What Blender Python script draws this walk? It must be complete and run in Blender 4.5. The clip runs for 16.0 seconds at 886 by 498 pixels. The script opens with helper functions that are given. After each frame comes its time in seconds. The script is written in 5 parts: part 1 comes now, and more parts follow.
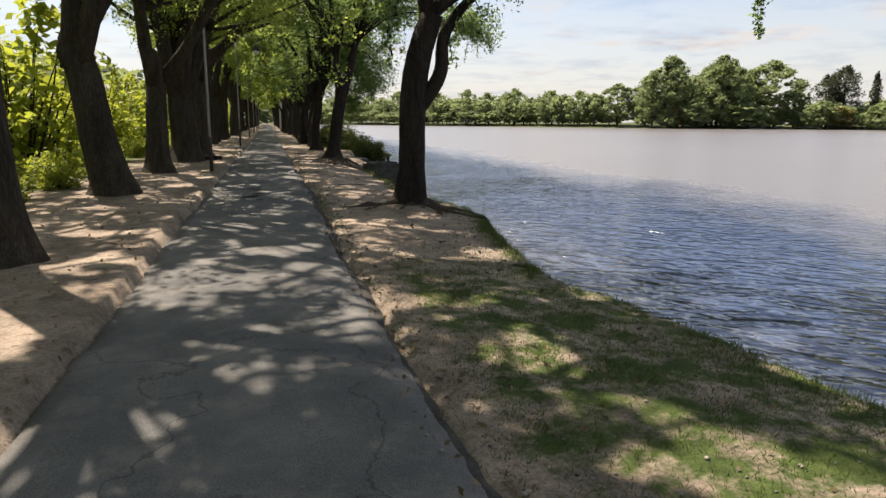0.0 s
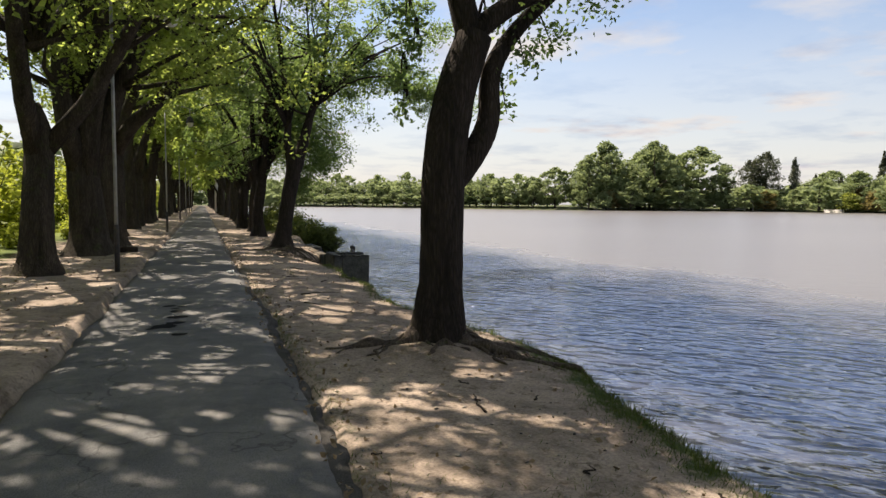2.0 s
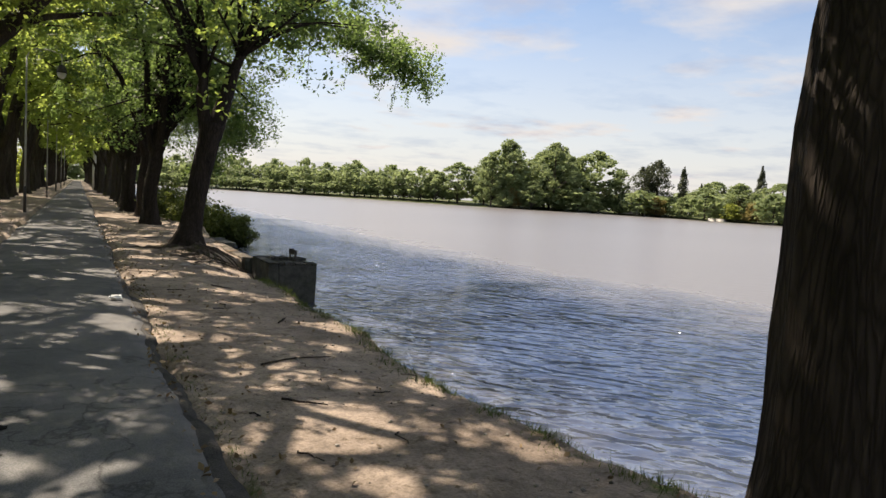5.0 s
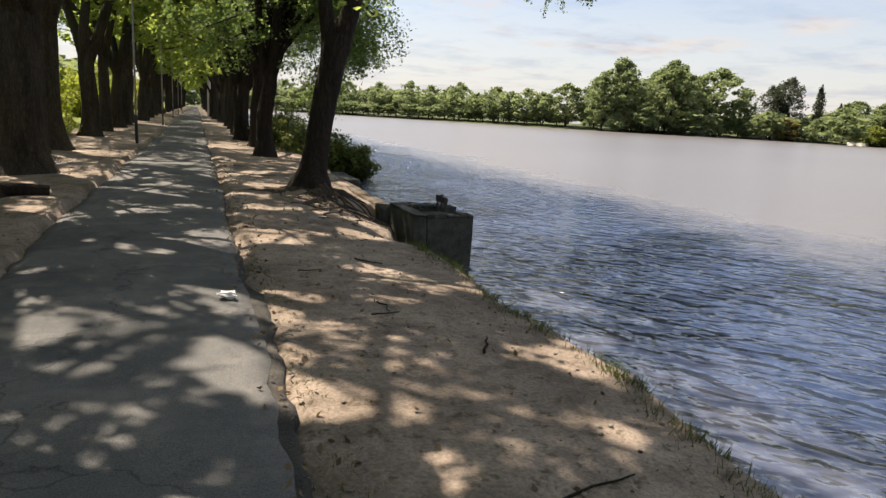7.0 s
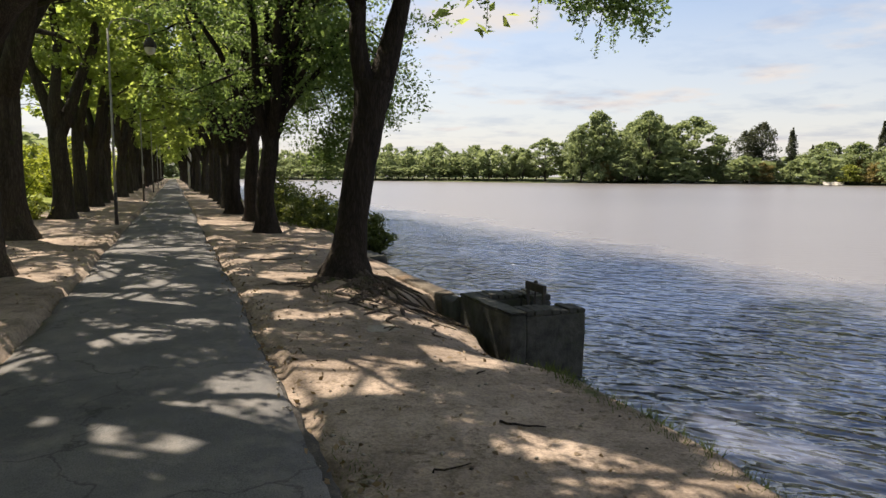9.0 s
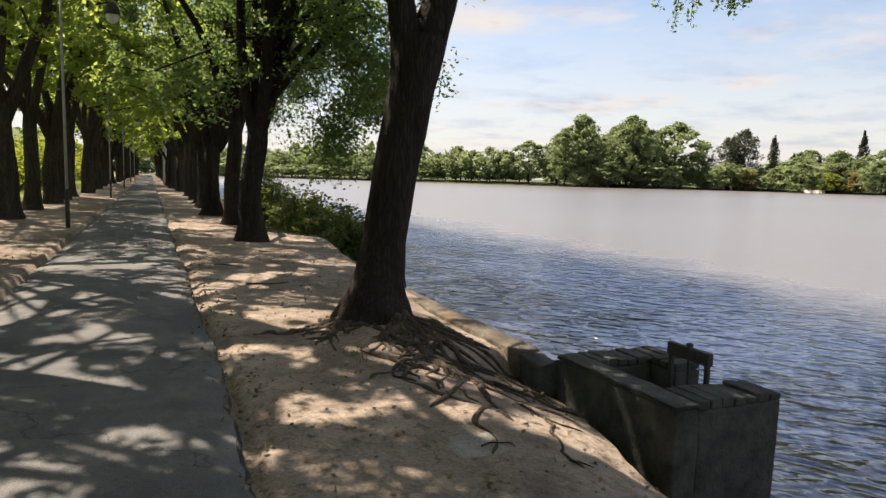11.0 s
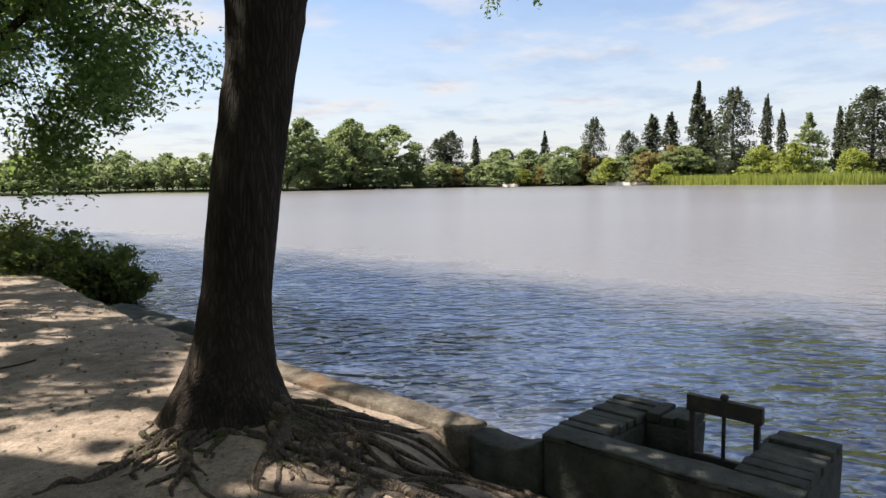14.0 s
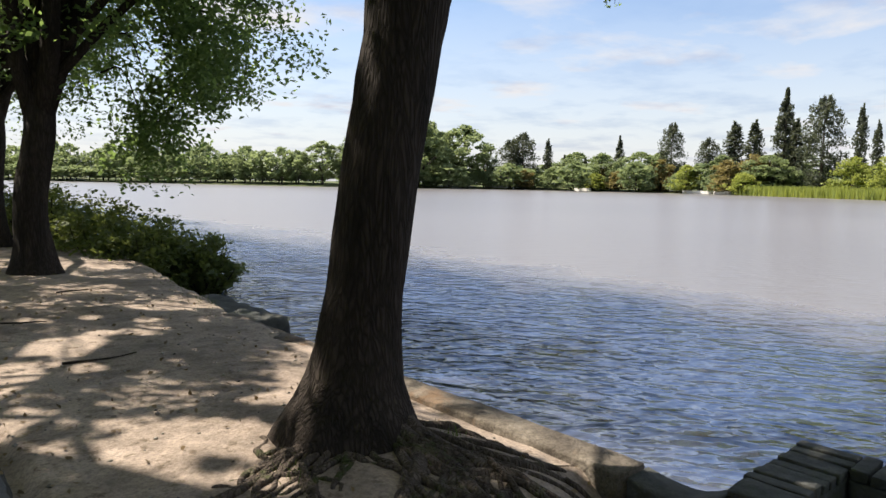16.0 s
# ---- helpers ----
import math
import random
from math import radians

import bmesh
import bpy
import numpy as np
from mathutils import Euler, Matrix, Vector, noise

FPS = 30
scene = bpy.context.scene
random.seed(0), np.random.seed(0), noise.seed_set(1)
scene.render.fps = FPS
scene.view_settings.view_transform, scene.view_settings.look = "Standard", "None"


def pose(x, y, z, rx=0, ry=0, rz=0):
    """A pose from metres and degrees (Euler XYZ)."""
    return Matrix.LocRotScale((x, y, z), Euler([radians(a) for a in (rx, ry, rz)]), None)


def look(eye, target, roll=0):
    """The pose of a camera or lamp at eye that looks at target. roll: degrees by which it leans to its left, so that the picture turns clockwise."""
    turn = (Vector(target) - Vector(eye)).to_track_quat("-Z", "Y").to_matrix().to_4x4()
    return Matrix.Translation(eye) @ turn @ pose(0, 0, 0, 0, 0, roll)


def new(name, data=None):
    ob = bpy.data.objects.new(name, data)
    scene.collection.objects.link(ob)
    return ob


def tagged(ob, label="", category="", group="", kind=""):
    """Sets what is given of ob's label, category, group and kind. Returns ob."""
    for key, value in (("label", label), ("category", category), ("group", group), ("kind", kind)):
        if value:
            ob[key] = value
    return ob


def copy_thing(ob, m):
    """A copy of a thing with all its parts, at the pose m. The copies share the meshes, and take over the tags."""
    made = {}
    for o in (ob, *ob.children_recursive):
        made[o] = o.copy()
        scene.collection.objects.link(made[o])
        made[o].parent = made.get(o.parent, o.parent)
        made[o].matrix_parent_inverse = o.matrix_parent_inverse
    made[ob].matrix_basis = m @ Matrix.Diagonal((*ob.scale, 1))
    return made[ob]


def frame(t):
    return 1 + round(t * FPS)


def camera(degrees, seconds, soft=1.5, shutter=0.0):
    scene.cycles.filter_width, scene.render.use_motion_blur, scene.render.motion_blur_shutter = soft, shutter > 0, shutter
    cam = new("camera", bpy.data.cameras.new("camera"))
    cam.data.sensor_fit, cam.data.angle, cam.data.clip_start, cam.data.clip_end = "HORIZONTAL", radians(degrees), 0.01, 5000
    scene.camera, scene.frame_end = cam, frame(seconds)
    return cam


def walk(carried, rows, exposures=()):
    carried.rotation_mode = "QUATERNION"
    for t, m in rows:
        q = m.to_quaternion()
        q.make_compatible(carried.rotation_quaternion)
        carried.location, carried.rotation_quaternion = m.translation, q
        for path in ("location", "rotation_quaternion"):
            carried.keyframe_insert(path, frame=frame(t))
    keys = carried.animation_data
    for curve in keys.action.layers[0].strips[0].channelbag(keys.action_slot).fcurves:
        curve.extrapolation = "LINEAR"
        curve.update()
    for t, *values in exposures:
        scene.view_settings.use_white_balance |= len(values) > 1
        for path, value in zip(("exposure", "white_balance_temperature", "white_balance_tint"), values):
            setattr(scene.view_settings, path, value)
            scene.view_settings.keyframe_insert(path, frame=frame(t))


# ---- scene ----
cam = camera(67.2, 16.0)
EXPOSURE, SUN, SKY, CLOUD = 1.06, 5.0, 0.080, 4.85
PATH = [
    (0, (0.341, 0.209, 1.434), (0.833, 2.11, 1.058), 0.3),
    (0.5, (0.394, 1.545, 1.414), (1.077, 3.417, 1.24), 1.8),
    (1, (0.425, 2.828, 1.417), (1.193, 4.669, 1.269), 1.0),
    (1.5, (0.427, 4.034, 1.428), (1.155, 5.886, 1.229), 1.5),
    (2, (0.386, 5.107, 1.434), (1.063, 6.985, 1.298), 0.4),
    (2.5, (0.407, 6.199, 1.465), (1.06, 8.077, 1.255), -2.1),
    (3, (0.462, 7.185, 1.428), (1.282, 8.973, 1.063), -1.8),
    (3.5, (0.443, 8.003, 1.407), (1.316, 9.797, 1.261), 0.8),
    (6, (0.649, 12.197, 1.457), (1.625, 13.924, 1.208), 4.4),
    (6.5, (0.757, 13.124, 1.445), (1.683, 14.847, 1.028), 4.2),
    (7, (0.703, 13.914, 1.482), (1.391, 15.751, 1.091), 3.2),
    (7.5, (0.53, 14.601, 1.476), (1.102, 16.495, 1.183), 0.8),
    (8, (0.395, 15.408, 1.512), (0.88, 17.329, 1.239), -1.5),
    (8.5, (0.375, 16.27, 1.498), (1.062, 18.134, 1.272), -0.7),
    (11, (0.647, 20.292, 1.452), (1.447, 22.112, 1.239), 1.4),
    (11.5, (0.609, 21.065, 1.458), (1.316, 22.933, 1.353), 1.0),
    (12, (0.57, 21.628, 1.476), (1.35, 23.465, 1.336), -0.3),
    (12.5, (0.53, 22.084, 1.487), (1.44, 23.845, 1.222), -0.5),
    (13, (0.463, 22.349, 1.571), (1.628, 23.961, 1.365), 0.2),
    (13.5, (0.533, 22.529, 1.519), (1.808, 24.066, 1.409), 0.6),
    (14, (0.54, 22.773, 1.502), (2.0, 24.126, 1.302), -1.1),
    (14.5, (0.47, 23.019, 1.555), (1.824, 24.464, 1.276), 1.7),
    (15, (0.586, 23.189, 1.536), (1.954, 24.624, 1.274), 1.7),
    (15.5, (0.584, 23.409, 1.549), (2.087, 24.691, 1.235), -0.4),
    (16, (0.606, 23.576, 1.467), (1.925, 25.067, 1.269), 1.0),
]
walk(cam, [(t, look(eye, target, roll)) for t, eye, target, roll in PATH], [(0.0, EXPOSURE, 6850, 14), (8.5, EXPOSURE, 6850, 14), (12.0, EXPOSURE + 0.10, 6850, 14), (14.0, EXPOSURE + 0.10, 6350, 12), (16.0, EXPOSURE + 0.10, 6350, 12)])

# ---- sky and sun ----
SUN_ELEVATION, SUN_LEFT = 56.0, 27.0


def node(nt, kind, **values):
    n = nt.nodes.new(kind)
    for key, value in values.items():
        if key in n.inputs:
            n.inputs[key].default_value = value
        else:
            setattr(n, key, value)
    return n


world = bpy.data.worlds.new("sky")
scene.world = world
world.use_nodes = True
wt = world.node_tree
wt.nodes.clear()
sky = node(wt, "ShaderNodeTexSky", sky_type="NISHITA", sun_disc=False, sun_elevation=radians(SUN_ELEVATION), sun_rotation=radians(-SUN_LEFT), air_density=1.0, dust_density=0.7, ozone_density=2.0)
co = node(wt, "ShaderNodeTexCoord")
sep = node(wt, "ShaderNodeSeparateXYZ")
wt.links.new(co.outputs["Generated"], sep.inputs[0])
up = node(wt, "ShaderNodeMath", operation="ADD")
wt.links.new(sep.outputs["Z"], up.inputs[0])
up.inputs[1].default_value = 0.10
flat = node(wt, "ShaderNodeVectorMath", operation="DIVIDE")
comb = node(wt, "ShaderNodeCombineXYZ")
for k in range(3):
    wt.links.new(up.outputs[0], comb.inputs[k])
wt.links.new(co.outputs["Generated"], flat.inputs[0])
wt.links.new(comb.outputs[0], flat.inputs[1])
stretch = node(wt, "ShaderNodeVectorMath", operation="MULTIPLY")
stretch.inputs[1].default_value = (1.0, 1.0, 0.0)
wt.links.new(flat.outputs[0], stretch.inputs[0])
puffs = node(wt, "ShaderNodeTexNoise", Scale=1.15, Detail=7.0, Roughness=0.56, Distortion=0.1)
wt.links.new(stretch.outputs[0], puffs.inputs["Vector"])
cover = node(wt, "ShaderNodeValToRGB")
cover.color_ramp.elements[0].position, cover.color_ramp.elements[1].position = 0.43, 0.66
wt.links.new(puffs.outputs["Fac"], cover.inputs[0])
low = node(wt, "ShaderNodeMapRange")
low.inputs["From Min"].default_value, low.inputs["From Max"].default_value = 0.0, 0.30
low.inputs["To Min"].default_value, low.inputs["To Max"].default_value = 0.9, 0.0
wt.links.new(sep.outputs["Z"], low.inputs["Value"])
most = node(wt, "ShaderNodeMath", operation="MAXIMUM")
wt.links.new(cover.outputs[0], most.inputs[0])
wt.links.new(low.outputs[0], most.inputs[1])
shades = node(wt, "ShaderNodeTexNoise", Scale=1.7, Detail=5.0, Roughness=0.6)
wt.links.new(stretch.outputs[0], shades.inputs["Vector"])
cloud = node(wt, "ShaderNodeValToRGB")
cloud.color_ramp.elements[0].position, cloud.color_ramp.elements[0].color = 0.34, (0.72, 0.735, 0.83, 1)
cloud.color_ramp.elements[1].position, cloud.color_ramp.elements[1].color = 0.52, (1, 0.985, 0.972, 1)
wt.links.new(shades.outputs["Fac"], cloud.inputs[0])
lit = node(wt, "ShaderNodeVectorMath", operation="SCALE")
lit.inputs["Scale"].default_value = CLOUD
wt.links.new(cloud.outputs[0], lit.inputs[0])
both = node(wt, "ShaderNodeMix", data_type="RGBA")
wt.links.new(most.outputs[0], both.inputs["Factor"])
wt.links.new(sky.outputs[0], both.inputs["A"])
wt.links.new(lit.outputs[0], both.inputs["B"])
back = node(wt, "ShaderNodeBackground", Strength=SKY)
wt.links.new(both.outputs["Result"], back.inputs["Color"])
out = node(wt, "ShaderNodeOutputWorld")
wt.links.new(back.outputs[0], out.inputs[0])

sun_data = bpy.data.lights.new("sun", "SUN")
sun_data.energy, sun_data.angle, sun_data.color = SUN, radians(0.55), (1.0, 0.91, 0.78)
sun = new("sun", sun_data)
el, az = radians(SUN_ELEVATION), radians(SUN_LEFT)
sun.matrix_world = look((-60 * math.sin(az) * math.cos(el), 60 * math.cos(az) * math.cos(el), 60 * math.sin(el)), (0, 0, 0))


# ---- materials ----
def material(name, rough=0.85, spec=0.3):
    m = bpy.data.materials.new(name)
    m.use_nodes = True
    nt = m.node_tree
    b = nt.nodes["Principled BSDF"]
    b.inputs["Roughness"].default_value = rough
    b.inputs["Specular IOR Level"].default_value = spec
    return m, nt, b


def where(nt, scale=(1, 1, 1), own=False):
    """World position, or the thing's own coordinates, scaled."""
    if own:
        src = node(nt, "ShaderNodeTexCoord").outputs["Object"]
    else:
        src = node(nt, "ShaderNodeNewGeometry").outputs["Position"]
    mul = node(nt, "ShaderNodeVectorMath", operation="MULTIPLY")
    mul.inputs[1].default_value = scale
    nt.links.new(src, mul.inputs[0])
    return mul.outputs[0]


def grain(nt, vec, scale, detail=4.0, rough=0.6, distort=0.0):
    n = node(nt, "ShaderNodeTexNoise", Scale=scale, Detail=detail, Roughness=rough, Distortion=distort)
    nt.links.new(vec, n.inputs["Vector"])
    return n.outputs["Fac"]


def ramp(nt, fac, *stops):
    n = node(nt, "ShaderNodeValToRGB")
    e = n.color_ramp.elements
    while len(e) < len(stops):
        e.new(0.5)
    for k, (at, colour) in enumerate(stops):
        e[k].position = at
        e[k].color = (*colour, 1) if len(colour) == 3 else colour
    nt.links.new(fac, n.inputs[0])
    return n.outputs[0]


def blend(nt, fac, a, b, mode="MIX"):
    n = node(nt, "ShaderNodeMix", data_type="RGBA", blend_type=mode)
    for sock, value in (("Factor", fac), ("A", a), ("B", b)):
        if isinstance(value, (int, float, tuple)):
            n.inputs[sock].default_value = value if not isinstance(value, tuple) else (*value, 1)
        else:
            nt.links.new(value, n.inputs[sock])
    return n.outputs["Result"]


def bump(nt, bsdf, height, strength, distance, under=None):
    n = node(nt, "ShaderNodeBump", Strength=strength, Distance=distance)
    nt.links.new(height, n.inputs["Height"])
    if under is not None:
        nt.links.new(under, n.inputs["Normal"])
    if bsdf is not None:
        nt.links.new(n.outputs[0], bsdf.inputs["Normal"])
    return n.outputs[0]


def white(v):
    return (v, v, v)


# trodden earth, with the grass growing in it where the mesh says so
EARTH, nt, b = material("earth", 0.95, 0.15)
p = where(nt)
tone = ramp(nt, grain(nt, p, 0.55, 6, 0.65), (0.30, (0.218, 0.172, 0.134)), (0.52, (0.336, 0.270, 0.212)), (0.72, (0.46, 0.376, 0.300)))
specks = ramp(nt, grain(nt, p, 42, 3, 0.7), (0.40, white(0.45)), (0.56, white(1.0)))
tone = blend(nt, 0.5, tone, specks, "MULTIPLY")
tone = blend(nt, 0.8, tone, ramp(nt, grain(nt, p, 2.7, 6, 0.72, 0.4), (0.36, white(0.52)), (0.58, white(1.05))), "MULTIPLY")
litter = ramp(nt, grain(nt, p, 9, 5, 0.7), (0.56, white(0)), (0.66, white(0.85)))
tone = blend(nt, litter, tone, (0.10, 0.075, 0.05))
green = ramp(nt, grain(nt, p, 7, 5, 0.7), (0.3, (0.028, 0.042, 0.013)), (0.6, (0.065, 0.092, 0.024)), (0.8, (0.13, 0.14, 0.05)))
zone = node(nt, "ShaderNodeAttribute", attribute_name="grass")
patch = node(nt, "ShaderNodeMath", operation="MULTIPLY_ADD")
nt.links.new(grain(nt, p, 2.6, 6, 0.7), patch.inputs[0])
patch.inputs[1].default_value = 2.6
patch.inputs[2].default_value = -1.80
patch2 = node(nt, "ShaderNodeMath", operation="ADD")
nt.links.new(patch.outputs[0], patch2.inputs[0])
nt.links.new(zone.outputs["Fac"], patch2.inputs[1])
grassy = ramp(nt, patch2.outputs[0], (0.1, white(0)), (0.45, white(1)))
# above 1 the grass colour is brightened, full sunshine painted into it
sunlit_part = node(nt, "ShaderNodeMath", operation="SUBTRACT", use_clamp=True)
nt.links.new(zone.outputs["Fac"], sunlit_part.inputs[0])
sunlit_part.inputs[1].default_value = 1.0
green = blend(nt, sunlit_part.outputs[0], green, ramp(nt, grain(nt, p, 1.3, 6, 0.7), (0.3, (0.13, 0.17, 0.035)), (0.7, (0.27, 0.30, 0.07))))
nt.links.new(blend(nt, grassy, tone, green), b.inputs["Base Color"])
n1 = bump(nt, None, grain(nt, p, 60, 4, 0.7), 0.5, 0.012)
bump(nt, b, grain(nt, p, 11, 5, 0.7), 0.6, 0.05, n1)

ASPHALT, nt, b = material("asphalt", 0.9, 0.2)
p = where(nt)
tone = ramp(nt, grain(nt, p, 0.9, 6, 0.65), (0.32, (0.092, 0.093, 0.092)), (0.52, (0.140, 0.138, 0.133)), (0.75, (0.205, 0.195, 0.180)))
chips = ramp(nt, grain(nt, p, 130, 2, 0.6), (0.36, white(0.55)), (0.60, white(1.1)))
tone = blend(nt, 0.8, tone, chips, "MULTIPLY")
dust = ramp(nt, grain(nt, p, 2.2, 6, 0.7), (0.50, white(0)), (0.78, white(0.55)))
tone = blend(nt, dust, tone, (0.28, 0.255, 0.22))
veins = node(nt, "ShaderNodeTexVoronoi", feature="DISTANCE_TO_EDGE", Scale=0.62)
warp = node(nt, "ShaderNodeVectorMath", operation="ADD")
wob = node(nt, "ShaderNodeTexNoise", Scale=2.4, Detail=5.0)
nt.links.new(p, wob.inputs["Vector"])
nt.links.new(p, warp.inputs[0])
nt.links.new(wob.outputs["Color"], warp.inputs[1])
nt.links.new(warp.outputs[0], veins.inputs["Vector"])
crack = ramp(nt, veins.outputs["Distance"], (0.0, white(0.35)), (0.012, white(1)))
tone = blend(nt, 0.7, tone, crack, "MULTIPLY")
nt.links.new(tone, b.inputs["Base Color"])
n1 = bump(nt, None, grain(nt, p, 120, 3, 0.7), 0.55, 0.006)
bump(nt, b, grain(nt, p, 5, 4, 0.6), 0.4, 0.03, n1)

OLD_ASPHALT, nt, b = material("old_asphalt", 0.95, 0.15)
p = where(nt)
tone = ramp(nt, grain(nt, p, 3.5, 6, 0.7), (0.35, (0.045, 0.043, 0.040)), (0.6, (0.095, 0.088, 0.078)), (0.75, (0.22, 0.185, 0.15)))
nt.links.new(blend(nt, 0.7, tone, ramp(nt, grain(nt, p, 90, 3, 0.7), (0.35, white(0.45)), (0.6, white(1.1))), "MULTIPLY"), b.inputs["Base Color"])
bump(nt, b, grain(nt, p, 45, 5, 0.7), 0.8, 0.02)

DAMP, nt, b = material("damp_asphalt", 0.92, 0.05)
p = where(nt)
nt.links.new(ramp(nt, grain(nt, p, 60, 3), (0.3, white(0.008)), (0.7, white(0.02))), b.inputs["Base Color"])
bump(nt, b, grain(nt, p, 120, 3), 0.3, 0.004)

WATER, nt, b = material("lake_water", 0.06, 0.5)
b.inputs["IOR"].default_value = 2.1
p = where(nt)
# a breeze ruffles the water off the near bank; further out it lies calm, its base colour paler and greyer
sepw = node(nt, "ShaderNodeSeparateXYZ")
nt.links.new(p, sepw.inputs[0])
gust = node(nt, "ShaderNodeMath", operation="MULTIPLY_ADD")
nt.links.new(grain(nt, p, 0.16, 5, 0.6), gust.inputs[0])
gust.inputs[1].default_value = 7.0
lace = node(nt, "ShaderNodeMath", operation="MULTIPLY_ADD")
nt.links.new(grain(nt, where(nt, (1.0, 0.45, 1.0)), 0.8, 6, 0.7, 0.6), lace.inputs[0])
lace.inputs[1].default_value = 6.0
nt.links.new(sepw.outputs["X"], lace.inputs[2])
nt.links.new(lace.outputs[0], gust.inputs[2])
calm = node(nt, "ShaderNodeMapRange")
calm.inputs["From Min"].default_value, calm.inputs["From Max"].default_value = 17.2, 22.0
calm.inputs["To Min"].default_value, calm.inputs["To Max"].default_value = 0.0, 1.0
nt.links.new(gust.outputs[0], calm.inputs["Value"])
far_tone = ramp(nt, grain(nt, p, 0.02, 3), (0.3, (0.128, 0.115, 0.108)), (0.7, (0.160, 0.145, 0.137)))
# ragged paler band in the base colour along the near bank
bank_reach = node(nt, "ShaderNodeMath", operation="MULTIPLY_ADD")
nt.links.new(grain(nt, p, 0.55, 6, 0.68, 0.8), bank_reach.inputs[0])
bank_reach.inputs[1].default_value = -5.0
nt.links.new(sepw.outputs["X"], bank_reach.inputs[2])
bank_tint = node(nt, "ShaderNodeMapRange")
bank_tint.inputs["From Min"].default_value, bank_tint.inputs["From Max"].default_value = 2.2, 3.9
bank_tint.inputs["To Min"].default_value, bank_tint.inputs["To Max"].default_value = 0.5, 0.0
nt.links.new(bank_reach.outputs[0], bank_tint.inputs["Value"])
open_water = blend(nt, bank_tint.outputs[0], (0.036, 0.056, 0.112), (0.14, 0.14, 0.15))
nt.links.new(blend(nt, calm.outputs[0], open_water, far_tone), b.inputs["Base Color"])
nt.links.new(ramp(nt, calm.outputs[0], (0.0, white(0.065)), (1.0, white(0.28))), b.inputs["Roughness"])
stir = node(nt, "ShaderNodeMapRange")
stir.inputs["To Min"].default_value, stir.inputs["To Max"].default_value = 1.0, 0.16
nt.links.new(calm.outputs[0], stir.inputs["Value"])


def wavelets(turn, along, across, scale, height, under=None, crested=False):
    """Short crested wavelets: long one way, close together the other."""
    spun = node(nt, "ShaderNodeMapping")
    spun.inputs["Rotation"].default_value = (0, 0, radians(turn))
    nt.links.new(p, spun.inputs["Vector"])
    drawn = node(nt, "ShaderNodeVectorMath", operation="MULTIPLY")
    drawn.inputs[1].default_value = (along, across, 1.0)
    nt.links.new(spun.outputs[0], drawn.inputs[0])
    n = node(nt, "ShaderNodeBump", Distance=height)
    swell = grain(nt, drawn.outputs[0], scale, 1.5, 0.5, 0.35)
    if crested:
        mid = node(nt, "ShaderNodeMath", operation="SUBTRACT")
        nt.links.new(swell, mid.inputs[0])
        mid.inputs[1].default_value = 0.5
        fold = node(nt, "ShaderNodeMath", operation="ABSOLUTE")
        nt.links.new(mid.outputs[0], fold.inputs[0])
        flip = node(nt, "ShaderNodeMath", operation="MULTIPLY")
        nt.links.new(fold.outputs[0], flip.inputs[0])
        flip.inputs[1].default_value = -2.0
        swell = flip.outputs[0]
    nt.links.new(swell, n.inputs["Height"])
    nt.links.new(stir.outputs[0], n.inputs["Strength"])
    if under is not None:
        nt.links.new(under, n.inputs["Normal"])
    return n.outputs[0]


chop = wavelets(66, 0.6, 1.5, 6.0, 0.030)
chop = wavelets(26, 0.6, 1.4, 2.9, 0.10, chop)
chop = wavelets(54, 0.7, 1.3, 1.7, 0.122, chop, True)
nt.links.new(chop, b.inputs["Normal"])


def bark(name, dark, light, moss=0.0):
    m, nt, b = material(name, 0.95, 0.12)
    p = where(nt, (1, 1, 0.13))
    ridge = node(nt, "ShaderNodeTexVoronoi", feature="DISTANCE_TO_EDGE", Scale=34.0)
    w = node(nt, "ShaderNodeVectorMath", operation="ADD")
    wb = node(nt, "ShaderNodeTexNoise", Scale=6.0, Detail=4.0)
    sc = node(nt, "ShaderNodeVectorMath", operation="SCALE")
    sc.inputs["Scale"].default_value = 0.2
    nt.links.new(p, wb.inputs["Vector"])
    nt.links.new(wb.outputs["Color"], sc.inputs[0])
    nt.links.new(p, w.inputs[0])
    nt.links.new(sc.outputs[0], w.inputs[1])
    nt.links.new(w.outputs[0], ridge.inputs["Vector"])
    groove = ramp(nt, ridge.outputs["Distance"], (0.0, white(0.45)), (0.30, white(1)))
    tone = ramp(nt, grain(nt, p, 5, 6, 0.7), (0.3, dark), (0.7, light))
    tone = blend(nt, 0.85, tone, groove, "MULTIPLY")
    if moss:
        tone = blend(nt, ramp(nt, grain(nt, where(nt), 4, 5, 0.7), (0.56, white(0)), (0.68, white(moss))), tone, (0.05, 0.07, 0.018))
    nt.links.new(tone, b.inputs["Base Color"])
    n1 = bump(nt, None, grain(nt, p, 45, 4, 0.7), 0.5, 0.01)
    bump(nt, b, groove, 0.8, 0.022, n1)
    return m


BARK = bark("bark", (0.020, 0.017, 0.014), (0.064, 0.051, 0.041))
ROOT = bark("root_bark", (0.045, 0.036, 0.029), (0.165, 0.132, 0.104), 0.75)
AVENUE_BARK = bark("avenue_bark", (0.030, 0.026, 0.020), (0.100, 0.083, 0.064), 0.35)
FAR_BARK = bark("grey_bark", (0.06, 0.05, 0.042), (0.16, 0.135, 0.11))


